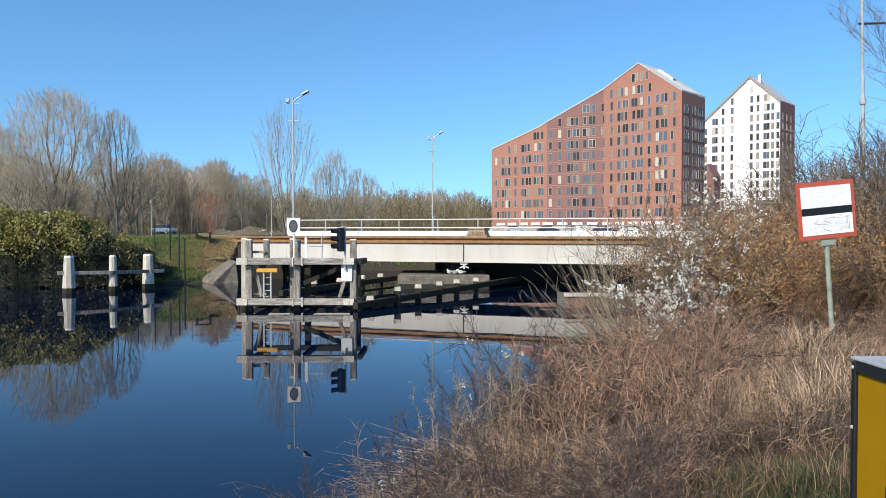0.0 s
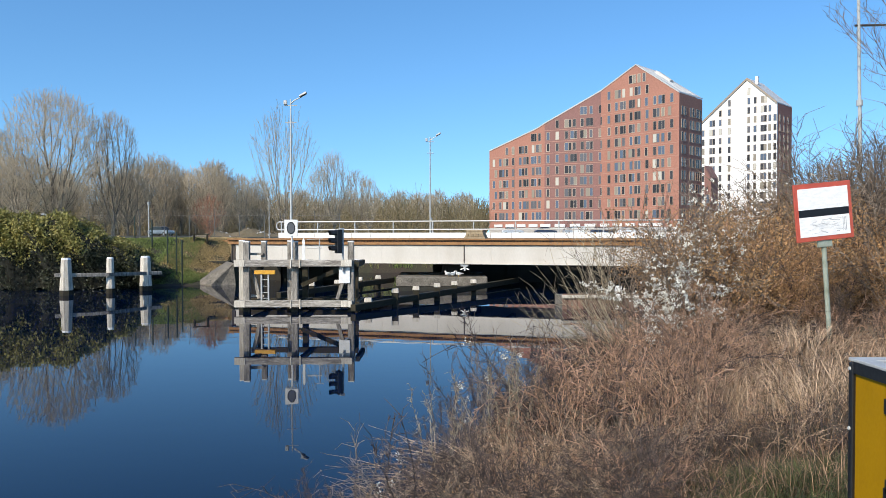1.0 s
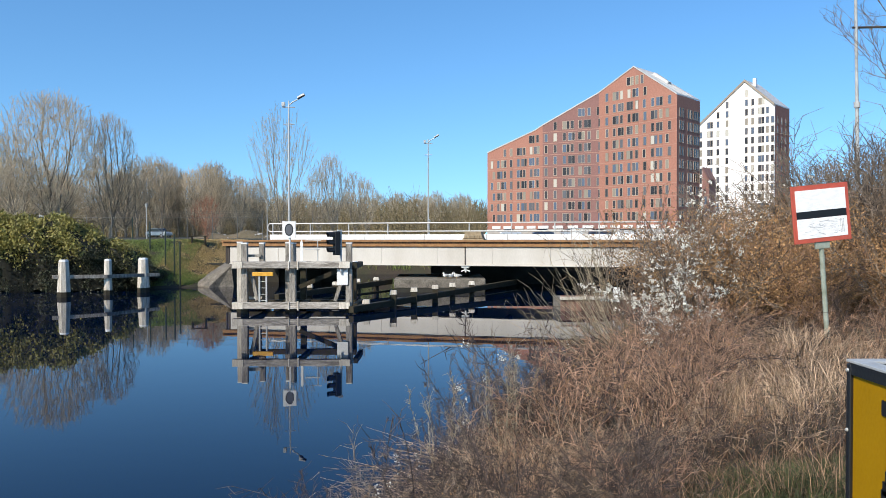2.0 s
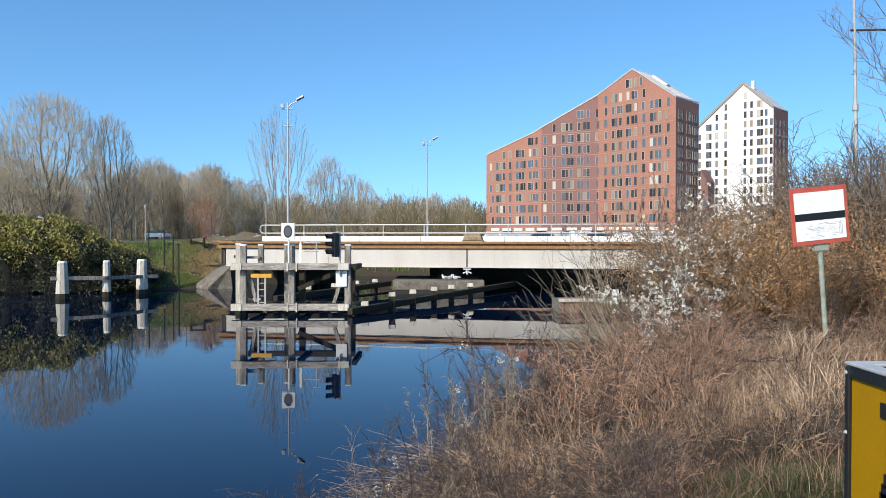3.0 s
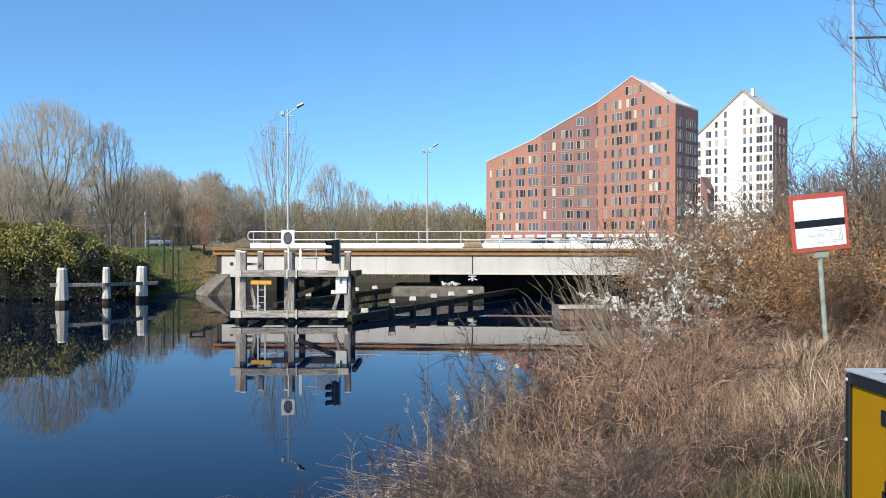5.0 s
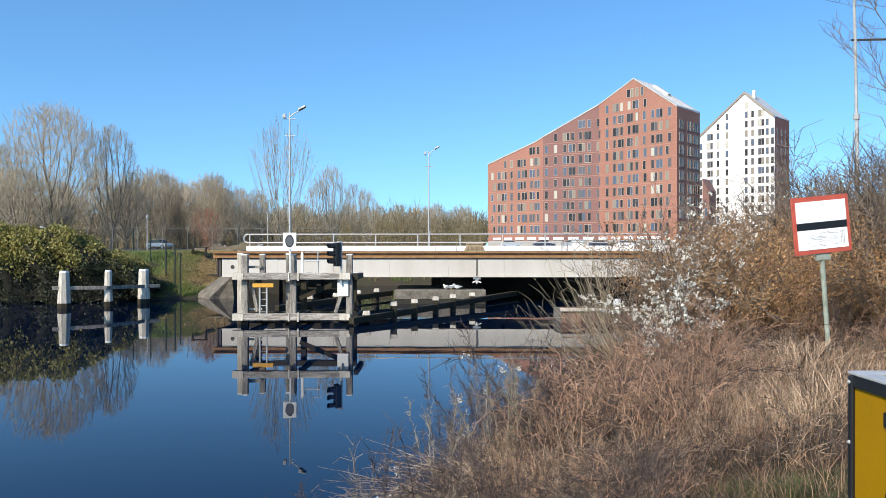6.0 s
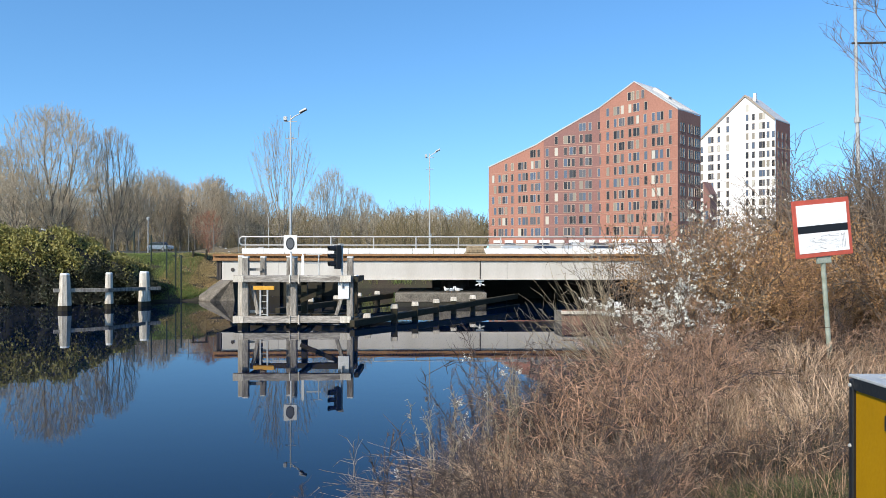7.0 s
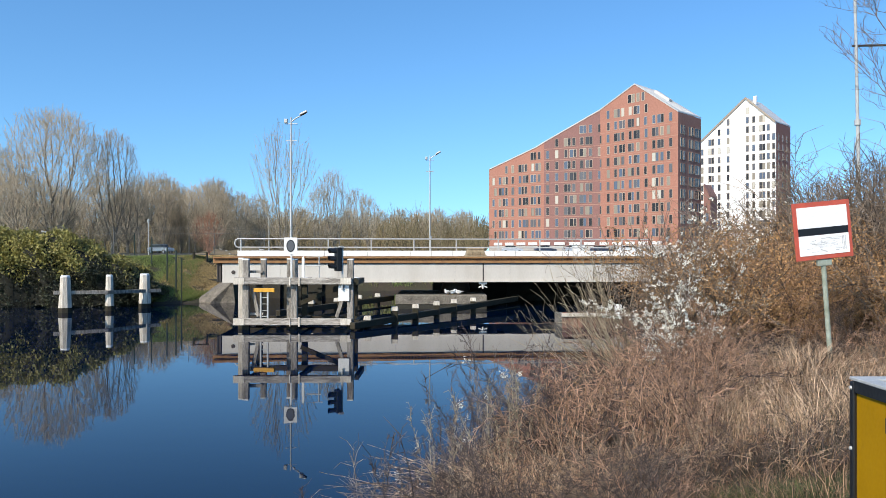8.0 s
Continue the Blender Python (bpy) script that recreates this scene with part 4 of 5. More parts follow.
M_BLOSSOM = material("blackthorn_blossom", (0.74, 0.71, 0.62), 0.8, vary=0.2, grain=0.1, bump=0.0, island=0.15)
M_LEAF = material("dry_bramble_leaves", (0.40, 0.22, 0.088), 0.8, scale=1.0, second=(0.22, 0.13, 0.06), grain=0.1, bump=0.0, island=0.4, per_object=0.2)
M_IVY = material("hedge_leaves", (0.31, 0.265, 0.062), 0.6, scale=0.6, second=(0.13, 0.125, 0.032), grain=0.1, grain_scale=8, bump=0.0, island=0.3)


def leaf_quads(name, pts, size, mat, seed, flat=0.0):
    """Small folded leaves at the points."""
    r = np.random.default_rng(seed)
    n = len(pts)
    a = r.normal(0, 1, (n, 3))
    a[:, 2] *= 1 - flat
    a /= np.linalg.norm(a, axis=1)[:, None]
    b = np.cross(a, r.normal(0, 1, (n, 3)))
    b /= np.linalg.norm(b, axis=1)[:, None]
    s = size * r.uniform(.6, 1.3, (n, 1))
    p = np.asarray(pts)
    v = np.stack([p - a * s, p + b * s * .55, p + a * s, p - b * s * .55], 1).reshape(-1, 3)
    return quads_mesh(name, v, np.arange(4 * n).reshape(-1, 4), mat)


def shrub_sticks(seed, stems, height, reach, arch, side, fine, branch=5, twig=(.045, .14)):
    r = np.random.default_rng(seed)
    segs, tips = [], []
    for _ in range(stems):
        a = r.uniform(0, 2 * math.pi)
        p = np.array([math.cos(a), math.sin(a), 0]) * reach * .35 * math.sqrt(r.random())
        d = np.array([math.cos(a) * side * r.random(), math.sin(a) * side * r.random(), 1.0])
        ln, k = height * r.uniform(.5, 1.1), 7
        rad = fine * r.uniform(1.3, 2.4)
        for i in range(k):
            d = d / np.linalg.norm(d) + r.normal(0, .13, 3) - np.array([0, 0, arch * i / k])
            d /= np.linalg.norm(d)
            q = p + d * ln / k
            segs.append((*p, *q, rad * (1 - i / k * .6), rad * (1 - (i + 1) / k * .6)))
            if i >= 1:
                for _ in range(branch if i > 2 else 2):
                    e = d + r.normal(0, .65, 3)
                    e /= np.linalg.norm(e)
                    s = p + (q - p) * r.random()
                    m = ln * r.uniform(*twig)
                    t = s + e * m
                    e2 = e + r.normal(0, .7, 3)
                    t2 = t + e2 / np.linalg.norm(e2) * m * .8
                    segs += [(*s, *t, fine, fine * .8), (*t, *t2, fine * .8, fine * .5)]
                    tips += [s, t, t2, (s + t) / 2, (t + t2) / 2]
            p = q
    return segs, np.array(tips)


def shrub_kind(seed, bloom=0.0, leaves=0.0, mat=None, **kw):
    segs, tips = shrub_sticks(seed, **kw)
    made = [("thicket_wood", tubes_mesh("thicket_wood", segs, mat or M_BRAMBLE, 3))]
    r = np.random.default_rng(seed + 500)
    if bloom:
        sprigs = tips.reshape(-1, 5, 3)
        pick = sprigs[r.random(len(sprigs)) < bloom].reshape(-1, 3)
        pick = np.concatenate([pick + r.normal(0, .018, pick.shape) for _ in range(4)])
        cover = []
        for s, t, t2, m1, m2 in sprigs[r.random(len(sprigs)) < bloom * .25]:
            for a, b in ((s, m1), (m1, t), (t, m2), (m2, t2)):
                if r.random() < .7:
                    c = a + (b - a) * r.uniform(.1, .4)
                    cover.append((*c, *b, r.uniform(.006, .014), r.uniform(.004, .010)))
        if cover:
            made.append(("blossom_cover", tubes_mesh("blossom_cover", cover, M_BLOSSOM, 5)))
        if len(pick):
            made.append(("blossom", leaf_quads("blossom", pick, .018, M_BLOSSOM, seed)))
    if leaves:
        pick = tips[r.random(len(tips)) < leaves]
        pick = np.concatenate([pick + r.normal(0, .05, pick.shape) for _ in range(4)])
        made.append(("foliage", leaf_quads("foliage", pick, .017, M_LEAF, seed)))
    return made


def plant_shrub(name, kind, x, y, turn, size, label, group):
    if y < 16.5 and .36 < x / y < .62:  # keep the view of the sign open
        size = min(size, .5 if y < 12.8 else .85)
    s = thing(name, pose(x, y, ground_at(x, y) - .05, 0, 0, turn), label, "shrub", group)
    s.scale = (size,) * 3
    for n, me in kind:
        o = part(n, me, None, s)
        tagged(o, kind="stuff")
    return s


BRAMBLE = [shrub_kind(40 + i, stems=16, height=1.9, reach=1.3, arch=.40, side=1.0, fine=.005, leaves=.02, branch=4, mat=m) for i, m in enumerate((M_BRAMBLE, M_GREY_TWIG, M_BRAMBLE, M_DARK_TWIG))]
FINE = [shrub_kind(35 + i, stems=14, height=1.7, reach=1.3, arch=.36, side=.95, fine=.0036, branch=4, mat=m) for i, m in enumerate((M_GREY_TWIG, M_STRAW, M_DARK_TWIG, M_BRAMBLE))]
LEAFY = [shrub_kind(45 + i, stems=20, height=1.9, reach=1.1, arch=.26, side=.7, fine=.005, leaves=.75, branch=4, mat=m) for i, m in enumerate((M_GREY_TWIG, M_BRAMBLE, M_DARK_TWIG))]
BARE = [shrub_kind(60 + i, stems=16, height=2.4, reach=.8, arch=.03, side=.55, fine=.004, branch=7, mat=M_GREY_TWIG) for i in range(2)]
THORNY = [shrub_kind(80 + i, stems=3, height=1.75, reach=.5, arch=.02, side=.22, fine=.0030, branch=9, mat=m, twig=(.02, .075), bloom=.010 * (i == 0)) for i, m in enumerate((M_GREY_TWIG, M_PALE_TWIG, M_DARK_TWIG))]
THIN = [shrub_kind(65 + i, stems=3, height=2.6, reach=.9, arch=.03, side=.35, fine=.0034, branch=3, mat=M_GREY_TWIG) for i in range(3)]
WISP = [shrub_kind(70 + i, stems=5, height=1.4, reach=.8, arch=.03, side=.4, fine=.0030, branch=6, mat=M_DARK_TWIG, twig=(.02, .07), bloom=.008 * (i % 2)) for i in range(3)]


def blossom_kind(seed, limbs, long, lift):
    """Blackthorn: crooked limbs going outwards, thickly set with white flowers in stretches."""
    r = np.random.default_rng(seed)
    wood, cover, dots = [], [], []

    def limb(p, d, ln, rad, level):
        k = 7 if level == 0 else 4
        for i in range(k):
            d = d / np.linalg.norm(d) + r.normal(0, .20, 3) + np.array([0, 0, .03])
            d /= np.linalg.norm(d)
            q = p + d * ln / k
            wood.append((*p, *q, rad * (1 - .6 * i / k), rad * (1 - .6 * (i + 1) / k)))
            if r.random() < (.19 if level else .36):
                f = r.uniform(0, .5)
                cover.append((*(p + (q - p) * f), *q, r.uniform(.008, .018), r.uniform(.006, .012)))
                dots.append(p + (q - p) * r.random((5, 1)) + r.normal(0, .014, (5, 3)))
            if level < 2 and i > 0:
                for _ in range(2):
                    e = d + r.normal(0, .75, 3)
                    limb(q, e, ln * r.uniform(.22, .42), rad * .55, level + 1)
            p = q

    for _ in range(limbs):
        a, tilt = r.uniform(0, 2 * math.pi), r.uniform(.25, 1.25)
        limb(np.array([r.normal(0, .15), r.normal(0, .15), lift * r.random()]), np.array([math.cos(a) * math.sin(tilt), math.sin(a) * math.sin(tilt), math.cos(tilt)]),
             long * r.uniform(.6, 1.1), .013, 0)
    return [("thicket_wood", tubes_mesh("thicket_wood", wood, M_GREY_TWIG, 4)), ("blossom_cover", tubes_mesh("blossom_cover", cover, M_BLOSSOM, 5)),
            ("blossom", leaf_quads("blossom", np.concatenate(dots), .020, M_BLOSSOM, seed))]


THORN = [blossom_kind(50 + i, 9, 1.35, 1.1) for i in range(3)]


def fan_kind(seed, stems, mat, curl=.075):
    """Long stems that spring from one root to one side and curve upwards."""
    r = np.random.default_rng(seed)
    segs = []
    for _ in range(stems):
        a = radians(r.uniform(118, 184))
        d = np.array([math.cos(a), r.normal(0, .25), math.sin(a)])
        p, ln, k, rad = np.array([r.normal(0, .12), r.normal(0, .2), 0]), r.uniform(1.2, 2.6), 8, r.uniform(.006, .010)
        for i in range(k):
            d = d / np.linalg.norm(d) + np.array([0, 0, curl]) + r.normal(0, .06, 3)
            d /= np.linalg.norm(d)
            q = p + d * ln / k
            segs.append((*p, *q, rad * (1 - .8 * i / k), rad * (1 - .8 * (i + 1) / k)))
            if i > 1 and r.random() < .9:
                e = d + r.normal(0, .45, 3)
                segs.append((*q, *(q + e / np.linalg.norm(e) * r.uniform(.1, .35)), .004, .002))
            p = q
    return [("thicket_wood", tubes_mesh("thicket_wood", segs, mat, 4))]


FANNED = [fan_kind(95, 20, M_PALE_TWIG, .085), fan_kind(96, 17, M_PALE_TWIG, .075)]
DROOPING = fan_kind(97, 24, M_STRAW, -.06)


def edge_x(y):
    return float(np.interp(y, [-5, 7, 20, 32, 44], [-4.8, -1.6, 3.0, 8.5, 14]))


rng = random.Random(21)
# low and open at the water's edge, higher and denser up the bank
for i in range(46):
    y = 5.2 + 13 * (i / 45) ** 1.1
    plant_shrub("wispy_shrub", rng.choice(WISP), edge_x(y) + rng.uniform(.1, 1.9), y, rng.uniform(0, 360), rng.uniform(.45, .95), "thin leafless twigs rising at the water's edge", "waterside twigs")
for i in range(40):
    y = 5.0 + 9 * (i / 39)
    plant_shrub("bramble_bush", rng.choice((FINE[0], FINE[2], FINE[2]) if i % 3 else (BRAMBLE[1], BRAMBLE[3])), edge_x(y) + rng.uniform(.9, 2.5), y, rng.uniform(0, 360), rng.uniform(.36, .6), "tangled grey-brown bramble low on the bank", "bank brambles")
for i in range(30):
    y = 7.0 + 7 * (i / 29)
    plant_shrub("bramble_bush", rng.choice((BRAMBLE[0], BRAMBLE[2], FINE[3], BRAMBLE[3])), edge_x(y) + rng.uniform(2.3, 4.2), y, rng.uniform(0, 360), rng.uniform(.55, .85), "tangled reddish brown bramble up on the bank", "bank brambles")
for i in range(16):
    y = rng.uniform(14, 30)
    plant_shrub("bramble_bush", rng.choice(BRAMBLE), edge_x(y) + rng.uniform(2.4, 4.5), y, rng.uniform(0, 360), rng.uniform(.6, .85), "tangled reddish brown bramble up on the bank", "bank brambles")
for i in range(30):
    y = rng.uniform(4.7, 7.4)
    plant_shrub("bramble_bush", rng.choice((FINE[0], FINE[1], FINE[2], FINE[3])), y * rng.uniform(.08, .32 if y < 6.3 else .52), y, rng.uniform(0, 360), rng.uniform(.34, .52), "low dark tangled bramble in the grass by the path", "path brambles")
for i in range(34):
    y = rng.uniform(5.0, 7.0)
    plant_shrub("bramble_bush", rng.choice((FINE[2], BRAMBLE[3], FINE[0])), y * rng.uniform(.20, .32 if y < 6.3 else .50), y, rng.uniform(0, 360), rng.uniform(.26, .40), "low dark bramble between the grass and the straw", "path brambles")
for i in range(46):
    y = rng.uniform(13.4, 21)
    q = rng.uniform(.37, .64)
    plant_shrub("bramble_bush", rng.choice(LEAFY), y * q, y, rng.uniform(0, 360), rng.uniform(1.05, 1.4) * (1 if q > .43 else .86), "tall rust-brown bramble thicket behind the sign", "thicket brambles")
for i in range(28):
    y = rng.uniform(13.8, 17.5)
    plant_shrub("bramble_bush", rng.choice(LEAFY), y * rng.uniform(.33, .42), y, rng.uniform(0, 360), rng.uniform(1.1, 1.4), "rust-brown bramble beside the blackthorn", "thicket brambles")
for x, y, s in ((3.75, 13.0, .95), (4.2, 13.4, 1.0), (3.6, 12.5, .7), (5.6, 14.6, .8), (7.3, 18.2, 1.25), (6.7, 17.6, 1.15), (8.4, 18.4, 1.3), (5.0, 14.2, .8), (5.5, 16.2, 1.25), (6.3, 17.0, 1.3)):
    plant_shrub("blackthorn_bush", rng.choice(THORN), x, y, rng.uniform(0, 360), s, "blackthorn with white blossom along its crooked limbs", "blackthorns")
for i in range(38):
    y = rng.uniform(15.5, 21)
    plant_shrub("bare_shrub", rng.choice(BARE), y * rng.uniform(.455, .64), y, rng.uniform(0, 360), rng.uniform(1.4, 1.85), "bare upright shrub against the sky", "bare shrubs")
for i in range(30):
    y = rng.uniform(9.2, 14.5)
    plant_shrub("bramble_bush", rng.choice((BRAMBLE[1], BRAMBLE[3], BRAMBLE[0], FINE[1])), y * rng.uniform(.36, .66), y, rng.uniform(0, 360), rng.uniform(.38, .5), "low tangled bramble round the sign's post", "sign brambles")
for i in range(16):
    y = rng.uniform(12.5, 16)
    plant_shrub("slim_shrub", rng.choice(THIN), y * rng.uniform(.20, .335), y, rng.uniform(0, 360), rng.uniform(.9, 1.35), "few thin bare stems in front of the bridge", "slim shrubs")
for k, (x, y, s) in enumerate(((3.2, 12.8, 1.0), (3.3, 13.2, 1.0), (3.6, 13.9, 1.05), (4.0, 14.6, 1.1))):
    plant_shrub("arching_shrub", FANNED[k % 2], x, y, rng.uniform(-12, 12), s, "long grey stems springing out over the canal", "arching shrubs")


for x, y, s in ((.25, 7.7, .62), (.5, 8.1, .6), (-.05, 7.5, .5)):
    plant_shrub("drooping_stem_tuft", DROOPING, x, y, rng.uniform(-25, 25), s, "pale dead stems drooping towards the water", "drooping stems")
for i in range(18):
    y = rng.uniform(7.2, 10)
    plant_shrub("thorny_shrub", rng.choice(THORNY), max(y * rng.uniform(-.03, .13), edge_x(y) + .35), y, rng.uniform(0, 360), rng.uniform(.75, 1.1), "slim thorny stems standing before the water", "thorny stems")
for i in range(16):
    y = rng.uniform(4.9, 6.6)
    plant_shrub("bramble_bush", rng.choice((FINE[0], FINE[2])), edge_x(y) + rng.uniform(.7, 1.5), y, rng.uniform(0, 360), rng.uniform(.5, .72), "tangled grey-brown bramble low on the bank", "bank brambles")


def blades(name, n, region, height, width, mat, seed, label, lean=.35, gap=.1):
    r = np.random.default_rng(seed)
    x0, x1, y0, y1 = region
    x, y = r.uniform(x0, x1, n * 3), r.uniform(y0, y1, n * 3)
    clump = np.sin(x * 2.3 + 1.7 * y) + np.sin(y * 3.1 - x) + r.normal(0, .6, n * 3)
    ok = (shore_distance(x, y) > .25) & (clump > gap)
    x, y = x[ok][:n], y[ok][:n]
    z = land_height(x, y)
    m = len(x)
    h = height * r.uniform(.4, 1.15, m)
    a, w = r.uniform(0, 2 * math.pi, m), r.uniform(0, 2 * math.pi, m)
    ln = lean * r.uniform(.2, 1.6, m) * h
    p = np.stack([x, y, z - .03], 1)
    mid = p + np.stack([np.cos(a) * ln * .35, np.sin(a) * ln * .35, h * .6], 1)
    tip = p + np.stack([np.cos(a) * ln, np.sin(a) * ln, h * .95], 1)
    s = np.stack([np.cos(w), np.sin(w), 0 * w], 1) * width / 2
    v = np.stack([p - s, p + s, mid + s * .8, mid - s * .8, tip + s * .15, tip - s * .15], 1).reshape(-1, 3)
    b = np.arange(m)[:, None] * 6
    f = np.concatenate([b + [0, 1, 2, 3], b + [3, 2, 4, 5]], 0)
    tagged(new(name, quads_mesh(name, v, f, mat)), label, "grass", kind="stuff")


def tufts(name, n, per, region, height, width, mat, seed, label, lean=.5, size=.1):
    """Grass growing in tufts, each fanning out from its root."""
    r = np.random.default_rng(seed)
    x0, x1, y0, y1 = region
    cx, cy, ch = r.uniform(x0, x1, n), r.uniform(y0, y1, n), height * r.uniform(.55, 1.15, n)
    which = np.repeat(np.arange(n), per)
    m = n * per
    off = r.normal(0, size, (m, 2))
    x, y = cx[which] + off[:, 0], cy[which] + off[:, 1]
    ok = shore_distance(x, y) > .25
    x, y, off, which = x[ok], y[ok], off[ok], which[ok]
    m = len(x)
    h = ch[which] * r.uniform(.4, 1.1, m)
    out = off / size * lean * .5 + r.normal(0, lean * .45, (m, 2))
    p = np.stack([x, y, land_height(x, y) - .03], 1)
    mid = p + np.concatenate([out * h[:, None] * .35, h[:, None] * .62], 1)
    tip = p + np.concatenate([out * h[:, None], h[:, None] * (1 - .25 * np.hypot(out[:, 0], out[:, 1]))[:, None]], 1)
    w = r.uniform(0, 2 * math.pi, m)
    s = np.stack([np.cos(w), np.sin(w), 0 * w], 1) * (width / 2 * r.uniform(.6, 1.4, m))[:, None]
    v = np.stack([p - s, p + s, mid + s * .8, mid - s * .8, tip + s * .15, tip - s * .15], 1).reshape(-1, 3)
    b = np.arange(m)[:, None] * 6
    tagged(new(name, quads_mesh(name, v, np.concatenate([b + [0, 1, 2, 3], b + [3, 2, 4, 5]], 0), mat)), label, "grass", kind="stuff")


def dry_stems():
    """Long dead stems lying at all angles across the brambles."""
    r = np.random.default_rng(18)
    segs = []
    for _ in range(75):
        y = r.uniform(6.0, 12.5)
        x = y * r.uniform(.06, .50)
        if shore_distance(np.array([x]), np.array([y]))[0] < .6:
            continue
        p = np.array([x, y, ground_at(x, y) + r.uniform(.05, .4)])
        a, t = r.uniform(0, 2 * math.pi), r.uniform(.05, .9)
        d = np.array([math.cos(a) * math.cos(t), math.sin(a) * math.cos(t), math.sin(t)])
        ln, rad = r.uniform(.4, 1.1), r.uniform(.002, .0036)
        for i in range(4):
            q = p + d * ln / 4
            segs.append((*p, *q, rad * (1 - .15 * i), rad * (.85 - .15 * i)))
            d = d + r.normal(0, .1, 3) - np.array([0, 0, .1])
            d /= np.linalg.norm(d)
            p = q
    tagged(new("dry_stem", tubes_mesh("dry_stem", segs, M_STRAW, 4)), "long pale dead stems lying across the brambles", "stems", kind="stuff")


tufts("dry_grass", 62, 46, (3.0, 5.6, 7.2, 11.5), .60, .009, M_STRAW, 3, "pale matted straw-coloured grass tufts on the bank", 1.25, .15)
tufts("brown_grass", 240, 34, (.6, 7.0, 6.5, 13), .42, .008, M_DRY, 13, "brown dry grass among the brambles", .9, .16)
tufts("thicket_grass", 150, 34, (4.2, 10.5, 9.5, 16), .45, .010, M_DRY, 14, "dry grass at the foot of the thicket", .9, .18)
blades("straw_stalk", 2600, (.3, 3.8, 6.4, 11), .55, .0065, M_STRAW, 15, "pale straw stalks standing among the brambles", .6, .5)
blades("dry_reed", 2600, (-2, 3, 5.0, 12), .42, .005, M_DRY, 4, "dry grass stalks at the water's edge", .6)
tufts("green_grass", 230, 52, (1.8, 3.2, 4.3, 6.1), .27, .007, M_GREEN, 5, "fresh green grass by the path", .6, .09)
tufts("path_grass", 130, 40, (1.4, 3.8, 4.3, 6.6), .28, .006, M_DRY, 25, "dry brown grass by the path", .9, .10)
dry_stems()
blades("bank_grass", 26000, (-26, -18.6, 51.2, 61), .2, .035, M_LAWN, 6, "short green grass on the far bank", .5, -1.2)
blades("bank_edge_grass", 4000, (-18.6, -17.0, 52, 56.5), .2, .035, M_LAWN, 16, "short green grass beside the wing wall", .5, -.6)
blades("worn_grass", 42000, (-20.5, -15.6, 55.5, 66), .14, .03, M_WORN, 17, "worn ochre-brown grass at the top of the bank", .8, -1.4)
blades("bank_reed", 5000, (-13, 5, 72.2, 77), .9, .03, M_LAWN, 12, "rough green and straw growth on the far bank", .4)


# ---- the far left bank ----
# lower leaves: shade below the overhanging crown is put into their colour
M_IVY_SHADED = material("shaded_low_leaves", (0.042, 0.046, 0.017), 0.6, scale=0.9, second=(0.017, 0.021, 0.008), grain=0.1, grain_scale=8, bump=0.0, island=0.35)
# near-black hull colour in place of the shade between the leaves
M_IVY_DARK = material("ivy_inner_shade", (0.014, 0.014, 0.007), 0.9, scale=1, vary=0.4, grain=0.4, grain_scale=9, bump=0.3)


def ivy_hedge():
    h = thing("ivy_hedge", pose(0, 0, 0), "dense ivy-grown hedge hanging over the water", "hedge")
    n, m = 90, 14
    r = np.random.default_rng(9)
    xs = np.linspace(-48, -19.6, n)
    top = np.interp(xs, [-48, -26.2, -24.4, -22.6, -20.8, -19.6], [4.8, 4.75, 4.4, 3.5, 2.2, .9]) + .16 * np.sin(xs * 1.7) + .1 * np.sin(xs * 4.1)
    v = []
    for i, x in enumerate(xs):
        y0 = np.interp(x, [-48, -24, -18.5, -16.6], [49.7, 50.5, 52.4, 54.2])
        for j in range(m):
            a = math.pi * j / (m - 1)
            under = -1.5 * min(1.0, 1.3 * math.sin(a) ** .9) if j < m // 2 else -1.5 * math.sin(a)  # the crown hangs out over the water
            v.append((x, y0 + 1.9 - 2.2 * math.cos(a) + under + .3 * math.sin(x * 2.1 + j) + .2 * math.sin(x * 5.3 + 2.3 * j), .05 + (top[i] - .05) * (max(0.0, math.sin(a)) ** .55) + .12 * math.sin(x * 3.3 + j * 1.9)))
    v = np.array(v)
    q, c = np.meshgrid(np.arange(n - 1), np.arange(m - 1), indexing="ij")
    a = q * m + c
    f = np.stack([a, a + 1, a + 1 + m, a + m], -1).reshape(-1, 4)
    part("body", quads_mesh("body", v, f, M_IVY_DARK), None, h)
    k = 220000
    pick = f[r.integers(0, len(f), k)]
    u, w = r.random((k, 1)), r.random((k, 1))
    p = v[pick[:, 0]] * (1 - u) * (1 - w) + v[pick[:, 1]] * u * (1 - w) + v[pick[:, 2]] * u * w + v[pick[:, 3]] * (1 - u) * w
    p += r.normal(0, .17, p.shape) + .22 * np.sin(p[:, [1, 2, 0]] * [3.1, 4.3, 2.9] + p[:, [2, 0, 1]] * 2.2)
    # leaves below this wavy edge get the painted shade
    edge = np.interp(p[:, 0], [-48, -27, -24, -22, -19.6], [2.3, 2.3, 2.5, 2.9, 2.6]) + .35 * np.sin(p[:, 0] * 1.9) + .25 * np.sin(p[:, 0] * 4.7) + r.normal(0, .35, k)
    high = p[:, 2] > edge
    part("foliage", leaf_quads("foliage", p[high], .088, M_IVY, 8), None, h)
    part("ivy", leaf_quads("ivy", p[~high], .068, M_IVY_SHADED, 9), None, h, "ivy hanging to the water, coloured dark for the shade below the crown")


ivy_hedge()


